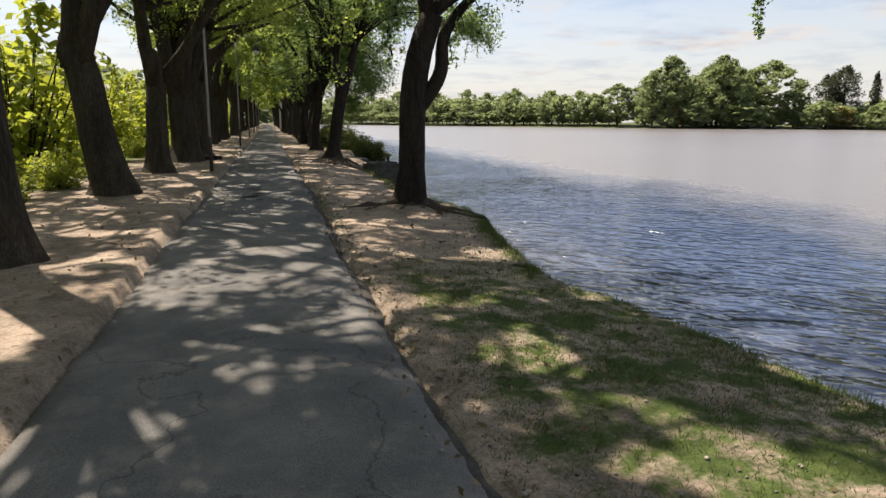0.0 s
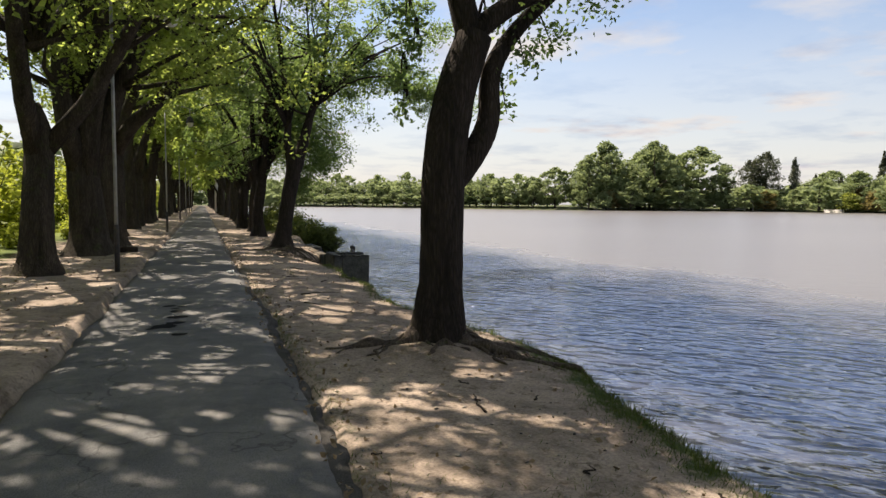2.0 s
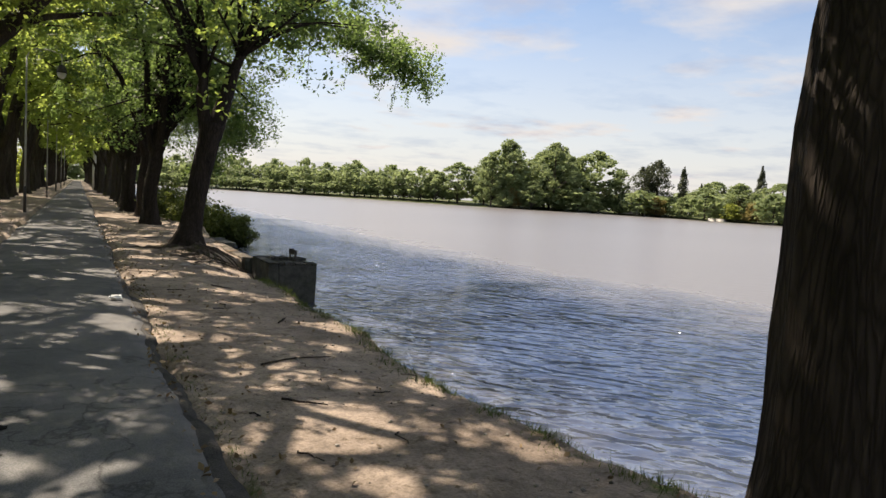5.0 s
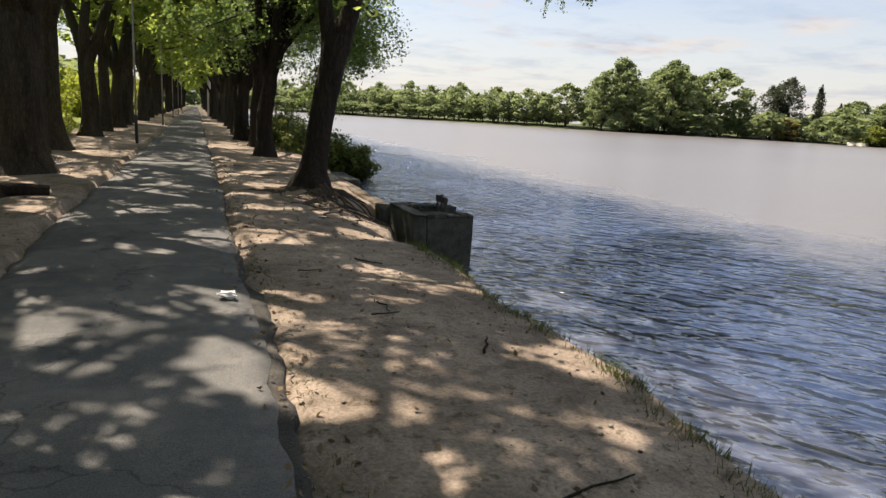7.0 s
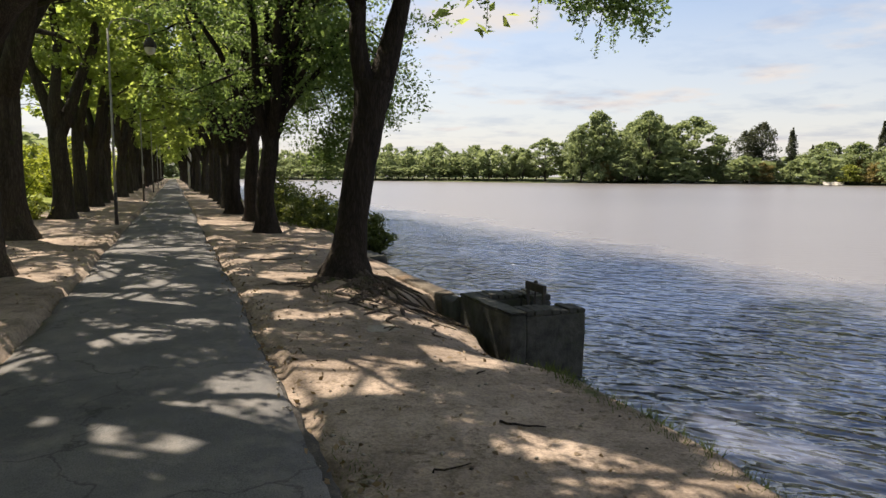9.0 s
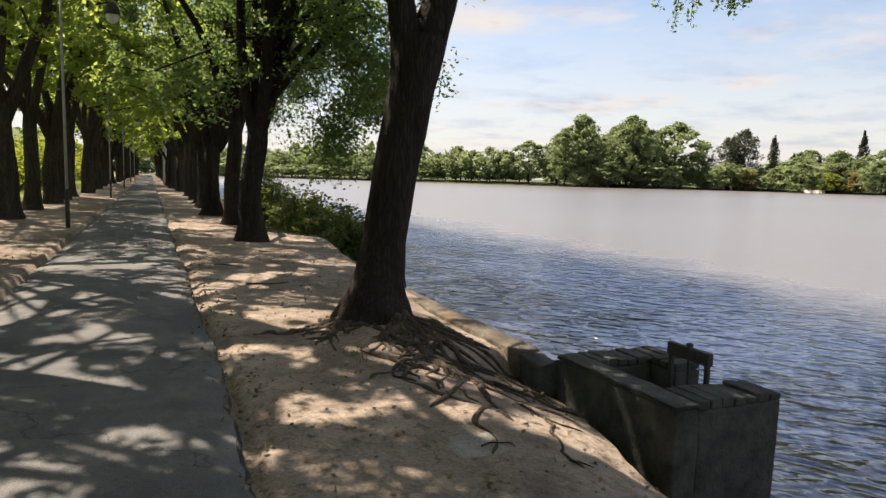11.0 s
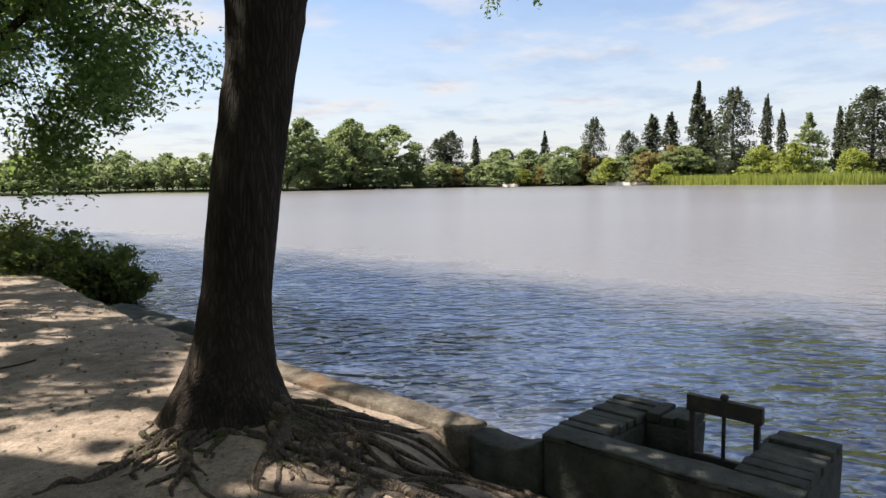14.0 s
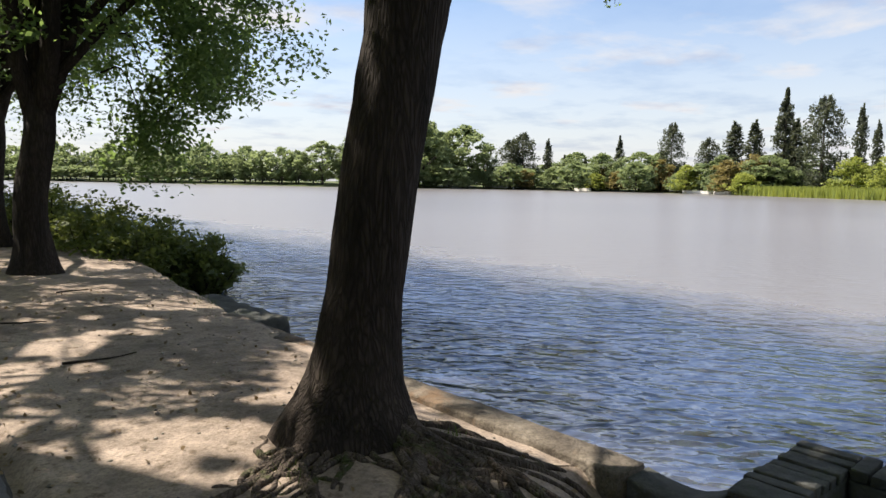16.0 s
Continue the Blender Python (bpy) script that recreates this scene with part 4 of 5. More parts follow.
roots((T2[0] + 0.10, T2[1] - 0.04), [(-74, 3.3, 0.075, 0.14), (-68, 2.6, 0.085, 0.16), (-82, 3.0, 0.07, 0.16), (-60, 1.5, 0.085, 0.16), (-44, 0.9, 0.09, 0.14), (-92, 2.2, 0.06, 0.16), (-71, 3.2, 0.042, 0.5), (-79, 3.4, 0.045, 0.6), (-104, 1.6, 0.075, 0.14), (-118, 1.2, 0.055, 0.2), (-64, 1.6, 0.035, 0.6), (-87, 2.2, 0.035, 0.6), (-76, 2.4, 0.03, 1.0), (-98, 1.4, 0.03, 0.5), (-108, 1.3, 0.05, 0.3), (-112, 0.9, 0.07, 0.15), (-90, 1.2, 0.06, 0.35), (-84, 1.6, 0.05, 0.3), (-122, 0.9, 0.035, 0.4), (-101, 1.8, 0.04, 0.25), (-95, 1.0, 0.08, 0.15)], 3,
      "tangle of bare weathered roots spreading over the eroded bank", 3)
roots((T2[0] - 0.12, T2[1] - 0.06), [(176, 0.9, 0.07, 0.16), (-168, 0.95, 0.045, 0.2), (-148, 1.1, 0.075, 0.15), (-128, 1.2, 0.055, 0.2), (-135, 0.7, 0.03, 0.4), (-160, 0.7, 0.03, 0.4), (160, 0.5, 0.05, 0.18)], 6, "short bare roots gripping the trodden earth", 2)
roots(T1, [(-50, 1.3, 0.08, 0.2), (-35, 1.9, 0.15, 0.2), (-20, 1.3, 0.12, 0.2), (-65, 1.2, 0.06, 0.22), (165, 1.4, 0.13, 0.2), (180, 1.1, 0.14, 0.2), (-100, 0.8, 0.09, 0.2), (-80, 0.7, 0.10, 0.18), (-140, 0.6, 0.035, 0.22), (-42, 1.9, 0.05, 0.4), (-28, 1.7, 0.045, 0.5), (10, 0.8, 0.07, 0.2), (172, 0.9, 0.04, 0.5)], 4,
      "bare roots running over the trodden bank", 1)


# ---- the old sluice and the retaining wall ----
sluice = thing("sluice_chamber", (4.4, 24.35, WATER_Z), "small dark masonry sluice chamber standing in the lake edge", "sluice")


def local(bm, org):
    bmesh.ops.translate(bm, verts=bm.verts, vec=-Vector(org))
    return bm


S0 = (4.4, 24.35, WATER_Z)
for name, dims in (("front_wall", (4.05, 4.83, 23.62, 23.96, -1.9, -0.10)), ("land_wall", (3.83, 4.04, 23.60, 25.02, -1.9, -0.07)), ("back_wall", (4.05, 4.83, 24.72, 25.04, -1.9, -0.10)),
                   ("outer_wall", (4.58, 4.84, 24.42, 24.715, -1.9, -0.10)), ("outer_stub", (4.58, 4.84, 23.965, 24.02, -1.9, -0.10))):
    part(name, local(block(*dims, bevel=0.02, rough=0.012, cuts=6), S0), STONE, sluice, smooth=True)
rng = np.random.default_rng(9)
# coping stones along the tops
k = 0
for (x0, x1, y0, y1, along, n) in ((4.045, 4.835, 23.62, 23.963, "x", 7), (4.045, 4.835, 24.72, 25.045, "x", 8), (4.575, 4.845, 24.415, 24.715, "y", 3)):
    for j in range(n):
        a, c = j / n, (j + 1) / n
        lift = rng.uniform(-0.012, 0.018)
        if along == "x":
            d = (x0 + (x1 - x0) * a + 0.006, x0 + (x1 - x0) * c - 0.006, y0 + rng.uniform(-0.006, 0.006), y1 + rng.uniform(-0.006, 0.006), -0.097, -0.045 + lift)
        else:
            d = (x0 + rng.uniform(-0.006, 0.006), x1, y0 + (y1 - y0) * a + 0.006, y0 + (y1 - y0) * c - 0.006, -0.097, -0.035 + lift)
        part("stone", local(block(*d, bevel=0.012, rough=0.008, seed=k), S0), STONE, sluice)
        k += 1
part("coping", local(block(3.826, 4.043, 23.596, 25.028, -0.068, -0.036, bevel=0.015, rough=0.012, cuts=8), S0), STONE, sluice, "worn stone coping", smooth=True)

gate = thing("sluice_gate", (4.47, 24.17, -0.5), "rusty iron sluice gate frame with a lifting rod", "gate")
G0 = (4.47, 24.17, -0.5)
for name, dims in (("post", (4.455, 4.49, 23.965, 23.998, -1.2, 0.17)), ("post", (4.455, 4.49, 24.342, 24.375, -1.2, 0.17)), ("top_beam", (4.448, 4.497, 23.95, 24.39, 0.085, 0.185)), ("bottom_beam", (4.457, 4.488, 24.0, 24.34, -0.27, -0.175))):
    part(name, local(block(*dims, bevel=0.006), G0), IRON, gate)
part("lifting_rod", tube_mesh("lifting_rod", [tube([(0, 0, -0.25), (0, 0, 0.2), (0, 0, 0.72)], [0.012, 0.012, 0.012], 8)]), IRON, gate, at=(0, 0, 0))
part("nut", local(block(4.452, 4.492, 24.15, 24.19, 0.187, 0.215, bevel=0.006), G0), IRON, gate)

def long_wall(y0, y1, x0, x1, seed, crest):
    """A low wall with an uneven crest."""
    ys = np.arange(y0, y1 + 0.001, 0.06)
    v, f = [], []
    for y in ys:
        top = crest(y) + 0.005 * rough(seed, y, 5) + 0.012 * rough(seed, y, 1.3)
        w = 0.015 * rough(seed + 3, y, 4)
        prof = ((x0 - 0.03, -1.9), (x0 + w, top - 0.016), (x0 + 0.012 + w, top), (x1 - 0.014 + w, top + 0.004), (x1 + w, top - 0.018), (x1 + 0.02, -1.9))
        v += [(px_, y, pz_) for px_, pz_ in prof]
    for r in range(len(ys) - 1):
        for c in range(5):
            q = r * 6 + c
            f.append((q, q + 1, q + 7, q + 6))
    e = (len(ys) - 1) * 6
    f += [(5, 4, 1, 0), (4, 3, 2, 1), (e, e + 1, e + 4, e + 5), (e + 1, e + 2, e + 3, e + 4)]
    return np.array(v), np.array(f)[:, ::-1]


wall = part("retaining_wall", long_wall(25.605, 31.3, 3.76, 4.02, 1, lambda y: -0.155), WALL)
tagged(wall, "low weathered concrete retaining wall along the lake", "wall", kind="structure")
# this end takes the dark masonry: the tree's shade on it is in the colour
link = part("retaining_wall_end", long_wall(25.04, 25.60, 3.80, 4.03, 4, lambda y: float(np.interp(y, (25.04, 25.13, 25.25, 25.45, 25.6), (-0.09, -0.15, -0.20, -0.19, -0.165)))), STONE)
tagged(link, "dark low wall dipping beside the sluice", "wall", kind="structure")
slab = part("bank_slab", block(4.1, 4.75, 31.25, 33.6, -1.3, -0.30, bevel=0.05, rough=0.05, cuts=10), STONE, smooth=True)
tagged(slab, "dark sloping stone slab at the water's edge", "slab", kind="structure")
flat_stone = part("flat_stone", block(2.15, 2.5, 23.45, 23.78, ground_z(2.3, 23.6) - 0.10, ground_z(2.3, 23.6) + 0.012, bevel=0.02, rough=0.02, cuts=3), CONCRETE)
tagged(flat_stone, "flat pale stone sunk in the trodden soil", "stone")


# ---- lamp posts ----
def lamp_post(x, y, lean):
    t = thing("lamp_post", Matrix.Translation((x, y, 0.05)) @ pose(0, 0, 0, 0, lean, 0), "slender grey lamp post with a hanging opal globe", "lamp post", "path lamps")
    part("base_sleeve", tube_mesh("base_sleeve", [tube([(0, 0, -0.15), (0, 0, 0.9), (0, 0, 0.93)], [0.050, 0.048, 0.034], 14)]), IRON, t, "dark rusted sleeve", smooth=True)
    part("pole", tube_mesh("pole", [tube([(0, 0, 0.9), (0, 0, 3.0), (0, 0, 5.45)], [0.034, 0.031, 0.027], 14)]), PAINT, t, smooth=True)
    arm = smooth_line([(0, 0, 5.40), (0.15, 0, 5.68), (0.55, 0, 5.75), (1.0, 0, 5.66), (1.06, 0, 5.5)], 5)
    part("arm", tube_mesh("arm", [tube(arm, np.full(len(arm), 0.022), 10)]), PAINT, t, smooth=True)
    part("hanger", tube_mesh("hanger", [tube([(1.06, 0, 5.5), (1.06, 0, 5.34), (1.06, 0, 5.27)], [0.012, 0.012, 0.03], 12)]), PAINT, t, smooth=True)
    part("dome", tube_mesh("dome", [tube([(1.06, 0, 5.285), (1.06, 0, 5.25), (1.06, 0, 5.15), (1.06, 0, 5.04), (1.06, 0, 5.0)], [0.05, 0.10, 0.15, 0.175, 0.178], 20)]), IRON, t, "dark metal dome shade", smooth=True)
    bm = bmesh.new()
    bmesh.ops.create_uvsphere(bm, u_segments=24, v_segments=16, radius=0.15)
    for v in bm.verts:
        v.co.z *= 1.12
        v.co += Vector((1.06, 0, 4.97))
    part("globe", bm, GLOBE, t, "opal white glass globe", smooth=True)
    return t


post = lamp_post(-1.2, 19.5, 0.0)
for y in (38.2, 57.0, 75.8, 94.6, 113.4):
    copy_thing(post, Matrix.Translation((-1.15, y, 0.05)))

pale = thing("pale_post", (2.15, 100, 0), "tall pale post beside the far path", "post")
part("shaft", tube_mesh("shaft", [tube([(0, 0, -0.2), (0, 0, 3), (0, 0, 7.5)], [0.22, 0.2, 0.16], 14)]), PLASTER, pale, smooth=True)
part("cap", tube_mesh("cap", [tube([(0, 0, 7.5), (0, 0, 7.55), (0, 0, 7.7)], [0.2, 0.2, 0.05], 14)]), PLASTER, pale)


# ---- bushes ----
def bush(x, y, z, wide, deep, tall, leaves, leaf, seed, mat_, label, group, twigs=14, name="bush"):
    rng = np.random.default_rng(seed)
    t = thing(name, (x, y, z), label, "bush", group)
    wood, cl = [], []
    for _ in range(twigs):
        a, r = rng.uniform(0, 6.283), rng.uniform(0.2, 1.0)
        tip = (math.cos(a) * r * wide * 0.5, math.sin(a) * r * deep * 0.5, tall * rng.uniform(0.45, 1.0) * (1.05 - 0.45 * r * r))
        pts = limb_points((tip[0] * 0.25, tip[1] * 0.25, -0.1), tip, np.linalg.norm(tip) * 0.95, rng, 0.12, 5)
        wood.append(tube(pts, np.linspace(0.025, 0.006, len(pts)), 5))
        for p in pts[1:]:
            cl += [p + rng.normal(0, 0.1, 3) * (wide / 3), p + rng.normal(0, 0.1, 3) * (wide / 3)]
        cl += [np.array(tip)] * 3
    cl = np.array(cl)
    c = clumps(cl, leaves, rng, 0.07 * wide, 0.15 * wide)
    c[:, 2] = np.maximum(c[:, 2], -0.05)
    part("woody_base", tube_mesh("woody_base", wood), BARK, t)
    part("foliage", leaf_cloud(c, leaf, rng, 0.15), mat_, t)
    return t


for k, (x, y, w, d, h) in enumerate(((4.3, 42.5, 2.6, 3.4, 1.3), (4.8, 39.8, 2.7, 3.2, 1.4), (5.3, 37.9, 2.3, 2.4, 1.2), (4.6, 46.5, 2.6, 4, 1.5), (6.0, 37.2, 1.5, 1.6, 0.8))):
    bush(x, y, -0.85 if x > 4.7 else -0.4, w, d, h + 0.35, 8500 if k < 3 else 4000, 0.12, 100 + k, BUSH_LEAF, "dense dark green bush leaning over the lake", "waterside bushes", 60)

hedge = [bush(-5.2, 6.0, 0.1, 3.2, 3.2, 2.4, 2000, 0.20, 120, HEDGE_LEAF, "sunlit yellow-green shrub behind the avenue", "shrubs behind the avenue", 26, "shrub"),
         bush(-5.8, 10.0, 0.1, 3.0, 3.4, 3.0, 2000, 0.20, 121, HEDGE_LEAF, "sunlit yellow-green shrub behind the avenue", "shrubs behind the avenue", 26, "shrub")]
low_shrub = bush(-4.1, 12.0, 0.1, 1.5, 1.6, 0.8, 1800, 0.10, 122, HEDGE_LEAF, "low bright green shrub at the foot of the trees", "shrubs behind the avenue", 16, "shrub")
rng = np.random.default_rng(8)
for k in range(30):
    y = 1.0 + 4.2 * k
    s = rng.uniform(0.9, 1.7)
    copy_thing(hedge[k % 2], Matrix.Translation((-6.2 - rng.uniform(0, 2.2), y + rng.uniform(-1, 1), 0.08)) @ pose(0, 0, 0, 0, 0, rng.uniform(0, 360)) @ Matrix.Scale(s, 4))
for k in range(14):
    copy_thing(low_shrub, Matrix.Translation((-3.9 - rng.uniform(0, 0.9), 4.0 + 2.9 * k + rng.uniform(-1, 1), 0.08)) @ pose(0, 0, 0, 0, 0, rng.uniform(0, 360)) @ Matrix.Scale(rng.uniform(0.7, 1.2), 4))


# ---- the far shore ----
def round_tree(seed, tall, wide, mat_, leaf, n, label, waist=0.12):
    rng = np.random.default_rng(seed)
    cl, wood = [], [tube([(0, 0, -0.6), (0, 0, tall * 0.2), (0.2, 0, tall * 0.55)], [0.035 * tall * 0.6, 0.02 * tall, 0.008 * tall], 7)]
    for k in range(120):
        u = rng.uniform(0, 1)
        h = tall * (waist + (0.96 - waist) * u)
        r = wide * 0.5 * math.sqrt(max(0.02, 1 - (2 * u - 0.85) ** 2 * 0.85)) * rng.uniform(0.3, 1.0) * (1 + 0.22 * math.sin(seed + 5 * u))
        a = rng.uniform(0, 6.283)
        cl.append((math.cos(a) * r, math.sin(a) * r, h))
        if k % 10 == 0:
            wood.append(tube([(0, 0, h * 0.5), (math.cos(a) * r * 0.5, math.sin(a) * r * 0.5, h * 0.85), (math.cos(a) * r, math.sin(a) * r, h)], [0.012 * tall, 0.007 * tall, 0.003 * tall], 5))
    cl = np.array(cl)
    c = clumps(cl, n, rng, 0.05 * wide, 0.15 * wide)
    c[:, 2] = c[:, 2].clip(waist * tall * 0.6, tall)
    t = thing("tree", (0, 0, 0), label, "tree", "trees on the far shore")
    part("trunk", tube_mesh("trunk", wood), FAR_BARK, t, smooth=True)
    part("crown", leaf_cloud(c, leaf, rng, 0.1, 0.75), mat_, t)
    return t


def spire_tree(seed, tall, wide, tiers, mat_, n, label, leaf=0.7, blunt=3.0):
    """Cypresses and pines of upright ragged tufts; cedars and firs with layered boughs."""
    rng = np.random.default_rng(seed)
    boughs = 9 * tiers if tiers else 110
    u = (np.arange(boughs) + rng.random(boughs)) / boughs
    if tiers:
        u = (np.floor(u * tiers) + rng.normal(0.5, 0.24, boughs)) / tiers
    u = u.clip(0.0, 0.99)
    shape = (1 - u) ** 0.8 + 0.03 if tiers else (0.5 + 0.5 * np.minimum(1.0, u / 0.25)) * (1 - u ** blunt) ** 0.6
    reach = wide * 0.5 * shape * rng.uniform(0.55, 1.18, boughs)
    turn = rng.uniform(0, 6.283, boughs)
    pick = rng.integers(0, boughs, n)
    along = rng.random(n) ** (0.6 if tiers else 0.4)
    r = reach[pick] * along
    a = turn[pick] + rng.normal(0, 0.22, n)
    if tiers:
        z = tall * (0.08 + 0.90 * u[pick]) + 0.06 * r - 0.16 * r * along + rng.normal(0, 0.018 * tall, n)
    else:
        z = tall * (0.05 + 0.90 * u[pick]) + rng.normal(0, 0.026 * tall, n) + 0.10 * r
    c = np.stack([np.cos(a) * r, np.sin(a) * r, z.clip(0.03 * tall, tall)], 1)
    t = thing("conifer", (0, 0, 0), label, "tree", "conifers on the far shore")
    part("trunk", tube_mesh("trunk", [tube([(0, 0, -0.6), (0, 0, tall * 0.5), (0, 0, tall * 0.98)], [0.02 * tall, 0.012 * tall, 0.002 * tall], 7)]), FAR_BARK, t, smooth=True)
    part("crown", leaf_cloud(c, leaf, rng, 0.1, 0.6), mat_, t)
    return t


def plant(src, x, y, tall, wide, own_tall, own_wide, first):
    turn = (x * 37 + y * 11) % 360
    m = Matrix.Translation((x, y, 0.2)) @ pose(0, 0, 0, 0, 0, turn) @ Matrix.Diagonal((wide / own_wide, wide / own_wide, tall / own_tall, 1))
    if first:
        src.matrix_basis = m
    else:
        copy_thing(src, m)


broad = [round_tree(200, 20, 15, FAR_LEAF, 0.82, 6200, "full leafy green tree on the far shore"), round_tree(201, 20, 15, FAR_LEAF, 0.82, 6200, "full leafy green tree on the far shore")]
BROAD = ((174, 242, 24, 18), (185, 239, 23, 15), (191, 227, 21, 20), (201, 225, 13, 10), (217, 192, 10, 14), (220, 179, 12, 16), (226, 166, 12, 16), (229, 135, 11, 13), (221, 116, 10, 14),
         (152, 234, 23, 19), (168, 225, 22, 16), (144, 234, 18, 13), (139, 252, 14, 14), (155, 222, 9, 11), (238, 205, 13, 16), (246, 170, 13, 16), (250, 120, 13, 15), (160, 242, 20, 17), (180, 247, 20, 18), (186, 233, 19, 14), (172, 233, 20, 14), (147, 244, 17, 14))
for k, (x, y, h, w) in enumerate(BROAD):
    plant(broad[k % 2], x, y, h, w, 20, 15, k < 2)
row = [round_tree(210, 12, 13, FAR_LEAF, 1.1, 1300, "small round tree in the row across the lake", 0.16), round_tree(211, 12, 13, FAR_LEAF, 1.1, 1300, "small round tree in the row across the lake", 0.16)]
ROW = ((53, 392, 12), (63, 382, 14), (74, 366, 11), (86, 345, 11), (90, 340, 12), (97, 330, 11), (105, 322, 12), (112, 306, 12), (118, 295, 12), (122, 285, 11), (126, 277, 13), (130, 268, 12), (134, 262, 13), (40, 402, 12), (30, 415, 13), (20, 425, 13))
for k, (x, y, h) in enumerate(ROW):
    plant(row[k % 2], x, y, h, 13 + k % 3, 12, 13, k < 2)
rng = np.random.default_rng(31)
for k in range(26):
    u = k / 26
    plant(row[k % 2], 10 + 140 * u + rng.uniform(-3, 3), 450 - 175 * u + rng.uniform(4, 18), rng.uniform(10, 15), rng.uniform(12, 16), 12, 13, False)
for k in range(34):
    u = k / 33
    plant(row[k % 2], 4 + 138 * u, 446 - 182 * u + rng.uniform(-2, 4), rng.uniform(4.5, 6.5), rng.uniform(13, 17), 12, 13, False)
shrub_far = round_tree(220, 5, 9, FAR_LEAF, 0.6, 2200, "rounded shrub at the far water's edge", 0.02)
bright = round_tree(221, 12, 13, WILLOW_LEAF, 0.75, 3600, "bright yellow-green willow on the far shore", 0.03)
EDGE = ((146, 227, 6), (158, 226, 5), (171, 224, 6), (183, 221, 5), (196, 217, 6), (205, 208, 7), (210, 197, 6), (216, 184, 6), (219, 172, 8), (221, 160, 7), (222, 148, 5), (216, 130, 5))
for k, (x, y, h) in enumerate(EDGE):
    plant(shrub_far, x, y, h, 8 + k % 4, 5, 9, k == 0)
for k, (x, y, h, w) in enumerate(((219, 143, 9, 11), (196, 84, 13, 14), (193, 75, 13, 12), (186, 60, 10, 12), (212, 176, 8, 10), (208, 118, 8, 12), (184, 40, 11, 14), (186, 20, 12, 14))):
    plant(bright, x, y, h, w, 12, 13, k == 0)
ochre = round_tree(222, 9, 11, OCHRE_LEAF, 0.8, 2600, "ochre and olive leafed tree on the far shore", 0.03)
for k, (x, y, h, w) in enumerate(((222, 176, 9, 12), (216, 168, 7, 9), (226, 157, 11, 12), (214, 126, 10, 12), (222, 121, 12, 12), (150, 229, 7, 9), (203, 204, 7, 9))):
    plant(ochre, x, y, h, w, 9, 11, k == 0)
dark = [spire_tree(230, 22, 12, 0, DARK_LEAF, 6500, "tall dark evergreen on the far shore", 0.62, 4.0)]
for k, (x, y, h, w) in enumerate(((212, 213, 23, 15), (238, 160, 25, 9), (240, 146, 19, 9), (217, 99, 28, 11), (197, 58, 22, 13), (208, 216, 19, 11))):
    plant(dark[0], x, y, h, w, 22, 12, k == 0)
cypress = spire_tree(240, 20, 4, 0, DARK_LEAF, 3000, "slim dark cypress on the far shore", 0.6)
for k, (x, y, h, w) in enumerate(((215, 202, 20, 4.5), (227, 203, 14, 3), (239, 136, 25, 8), (237, 128, 25, 6.5), (231, 112, 24, 6), (210, 87, 25, 3.6), (207, 82, 20, 3), (200, 66, 19, 3), (201, 64, 19, 3.6), (232, 196, 13, 3))):
    plant(cypress, x, y, h, w, 20, 4, k == 0)
cedar = spire_tree(250, 30, 15, 13, DARK_LEAF, 7000, "tall tiered cedar on the far shore", 0.8)
for k, (x, y, h, w) in enumerate(((232, 116, 34, 13), (236, 182, 19, 9), (188, 48, 26, 16), (180, 10, 24, 14))):
    plant(cedar, x, y, h, w, 30, 14, k == 0)
light_cedar = spire_tree(251, 20, 16, 8, FAR_LEAF, 4200, "broad light green cedar on the far shore", 0.8)
for k, (x, y, h, w) in enumerate(((199, 73, 18, 15), (190, 34, 17, 15))):
    plant(light_cedar, x, y, h, w, 20, 16, k == 0)
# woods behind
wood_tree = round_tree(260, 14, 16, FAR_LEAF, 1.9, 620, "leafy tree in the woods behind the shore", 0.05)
rng = np.random.default_rng(17)
first = True
for k in range(46):
    u = k / 45
    a = radians(32 + 75 * u)
    d = 300 + 25 * math.sin(k * 2.1) - 60 * u + rng.uniform(-6, 10)
    plant(wood_tree, d * math.sin(a), 12 + d * math.cos(a), rng.uniform(9, 14), rng.uniform(14, 19), 14, 16, first)
    first = False
for k in range(24):
    plant(wood_tree, -26 - rng.uniform(0, 14), -6 + 11 * k + rng.uniform(-2, 2), rng.uniform(9, 14), rng.uniform(11, 15), 14, 16, False)
for k in range(40):
    plant(wood_tree, -13.5 - rng.uniform(0, 4), -8 + 6.2 * k + rng.uniform(-2, 2), rng.uniform(6, 9.5), rng.uniform(8, 11), 14, 16, False)
for k in range(7):
    plant(wood_tree, -24 + 8 * k, 300 + rng.uniform(0, 12), rng.uniform(10, 14), 15, 14, 16, False)

# reeds along the far shore
rng = np.random.default_rng(41)
n = 9000
u = rng.random(n)
sx = np.interp(u, [0, 0.35, 0.7, 1], [212, 195, 176, 173]) - rng.uniform(0, 5, n)
sy = np.interp(u, [0, 0.35, 0.7, 1], [118, 92, 58, 10]) + rng.normal(0, 1.5, n)
hh = rng.uniform(2.0, 3.4, n)
a = rng.uniform(0, 6.283, n)
dx, dy = np.cos(a) * 0.16, np.sin(a) * 0.16
lx, ly = rng.normal(0, 0.25, n), rng.normal(0, 0.25, n)
rv = np.stack([np.stack([sx - dx, sy - dy, np.full(n, -1.0)], 1), np.stack([sx + dx, sy + dy, np.full(n, -1.0)], 1), np.stack([sx + lx, sy + ly, hh - 0.86], 1)], 1).reshape(-1, 3)
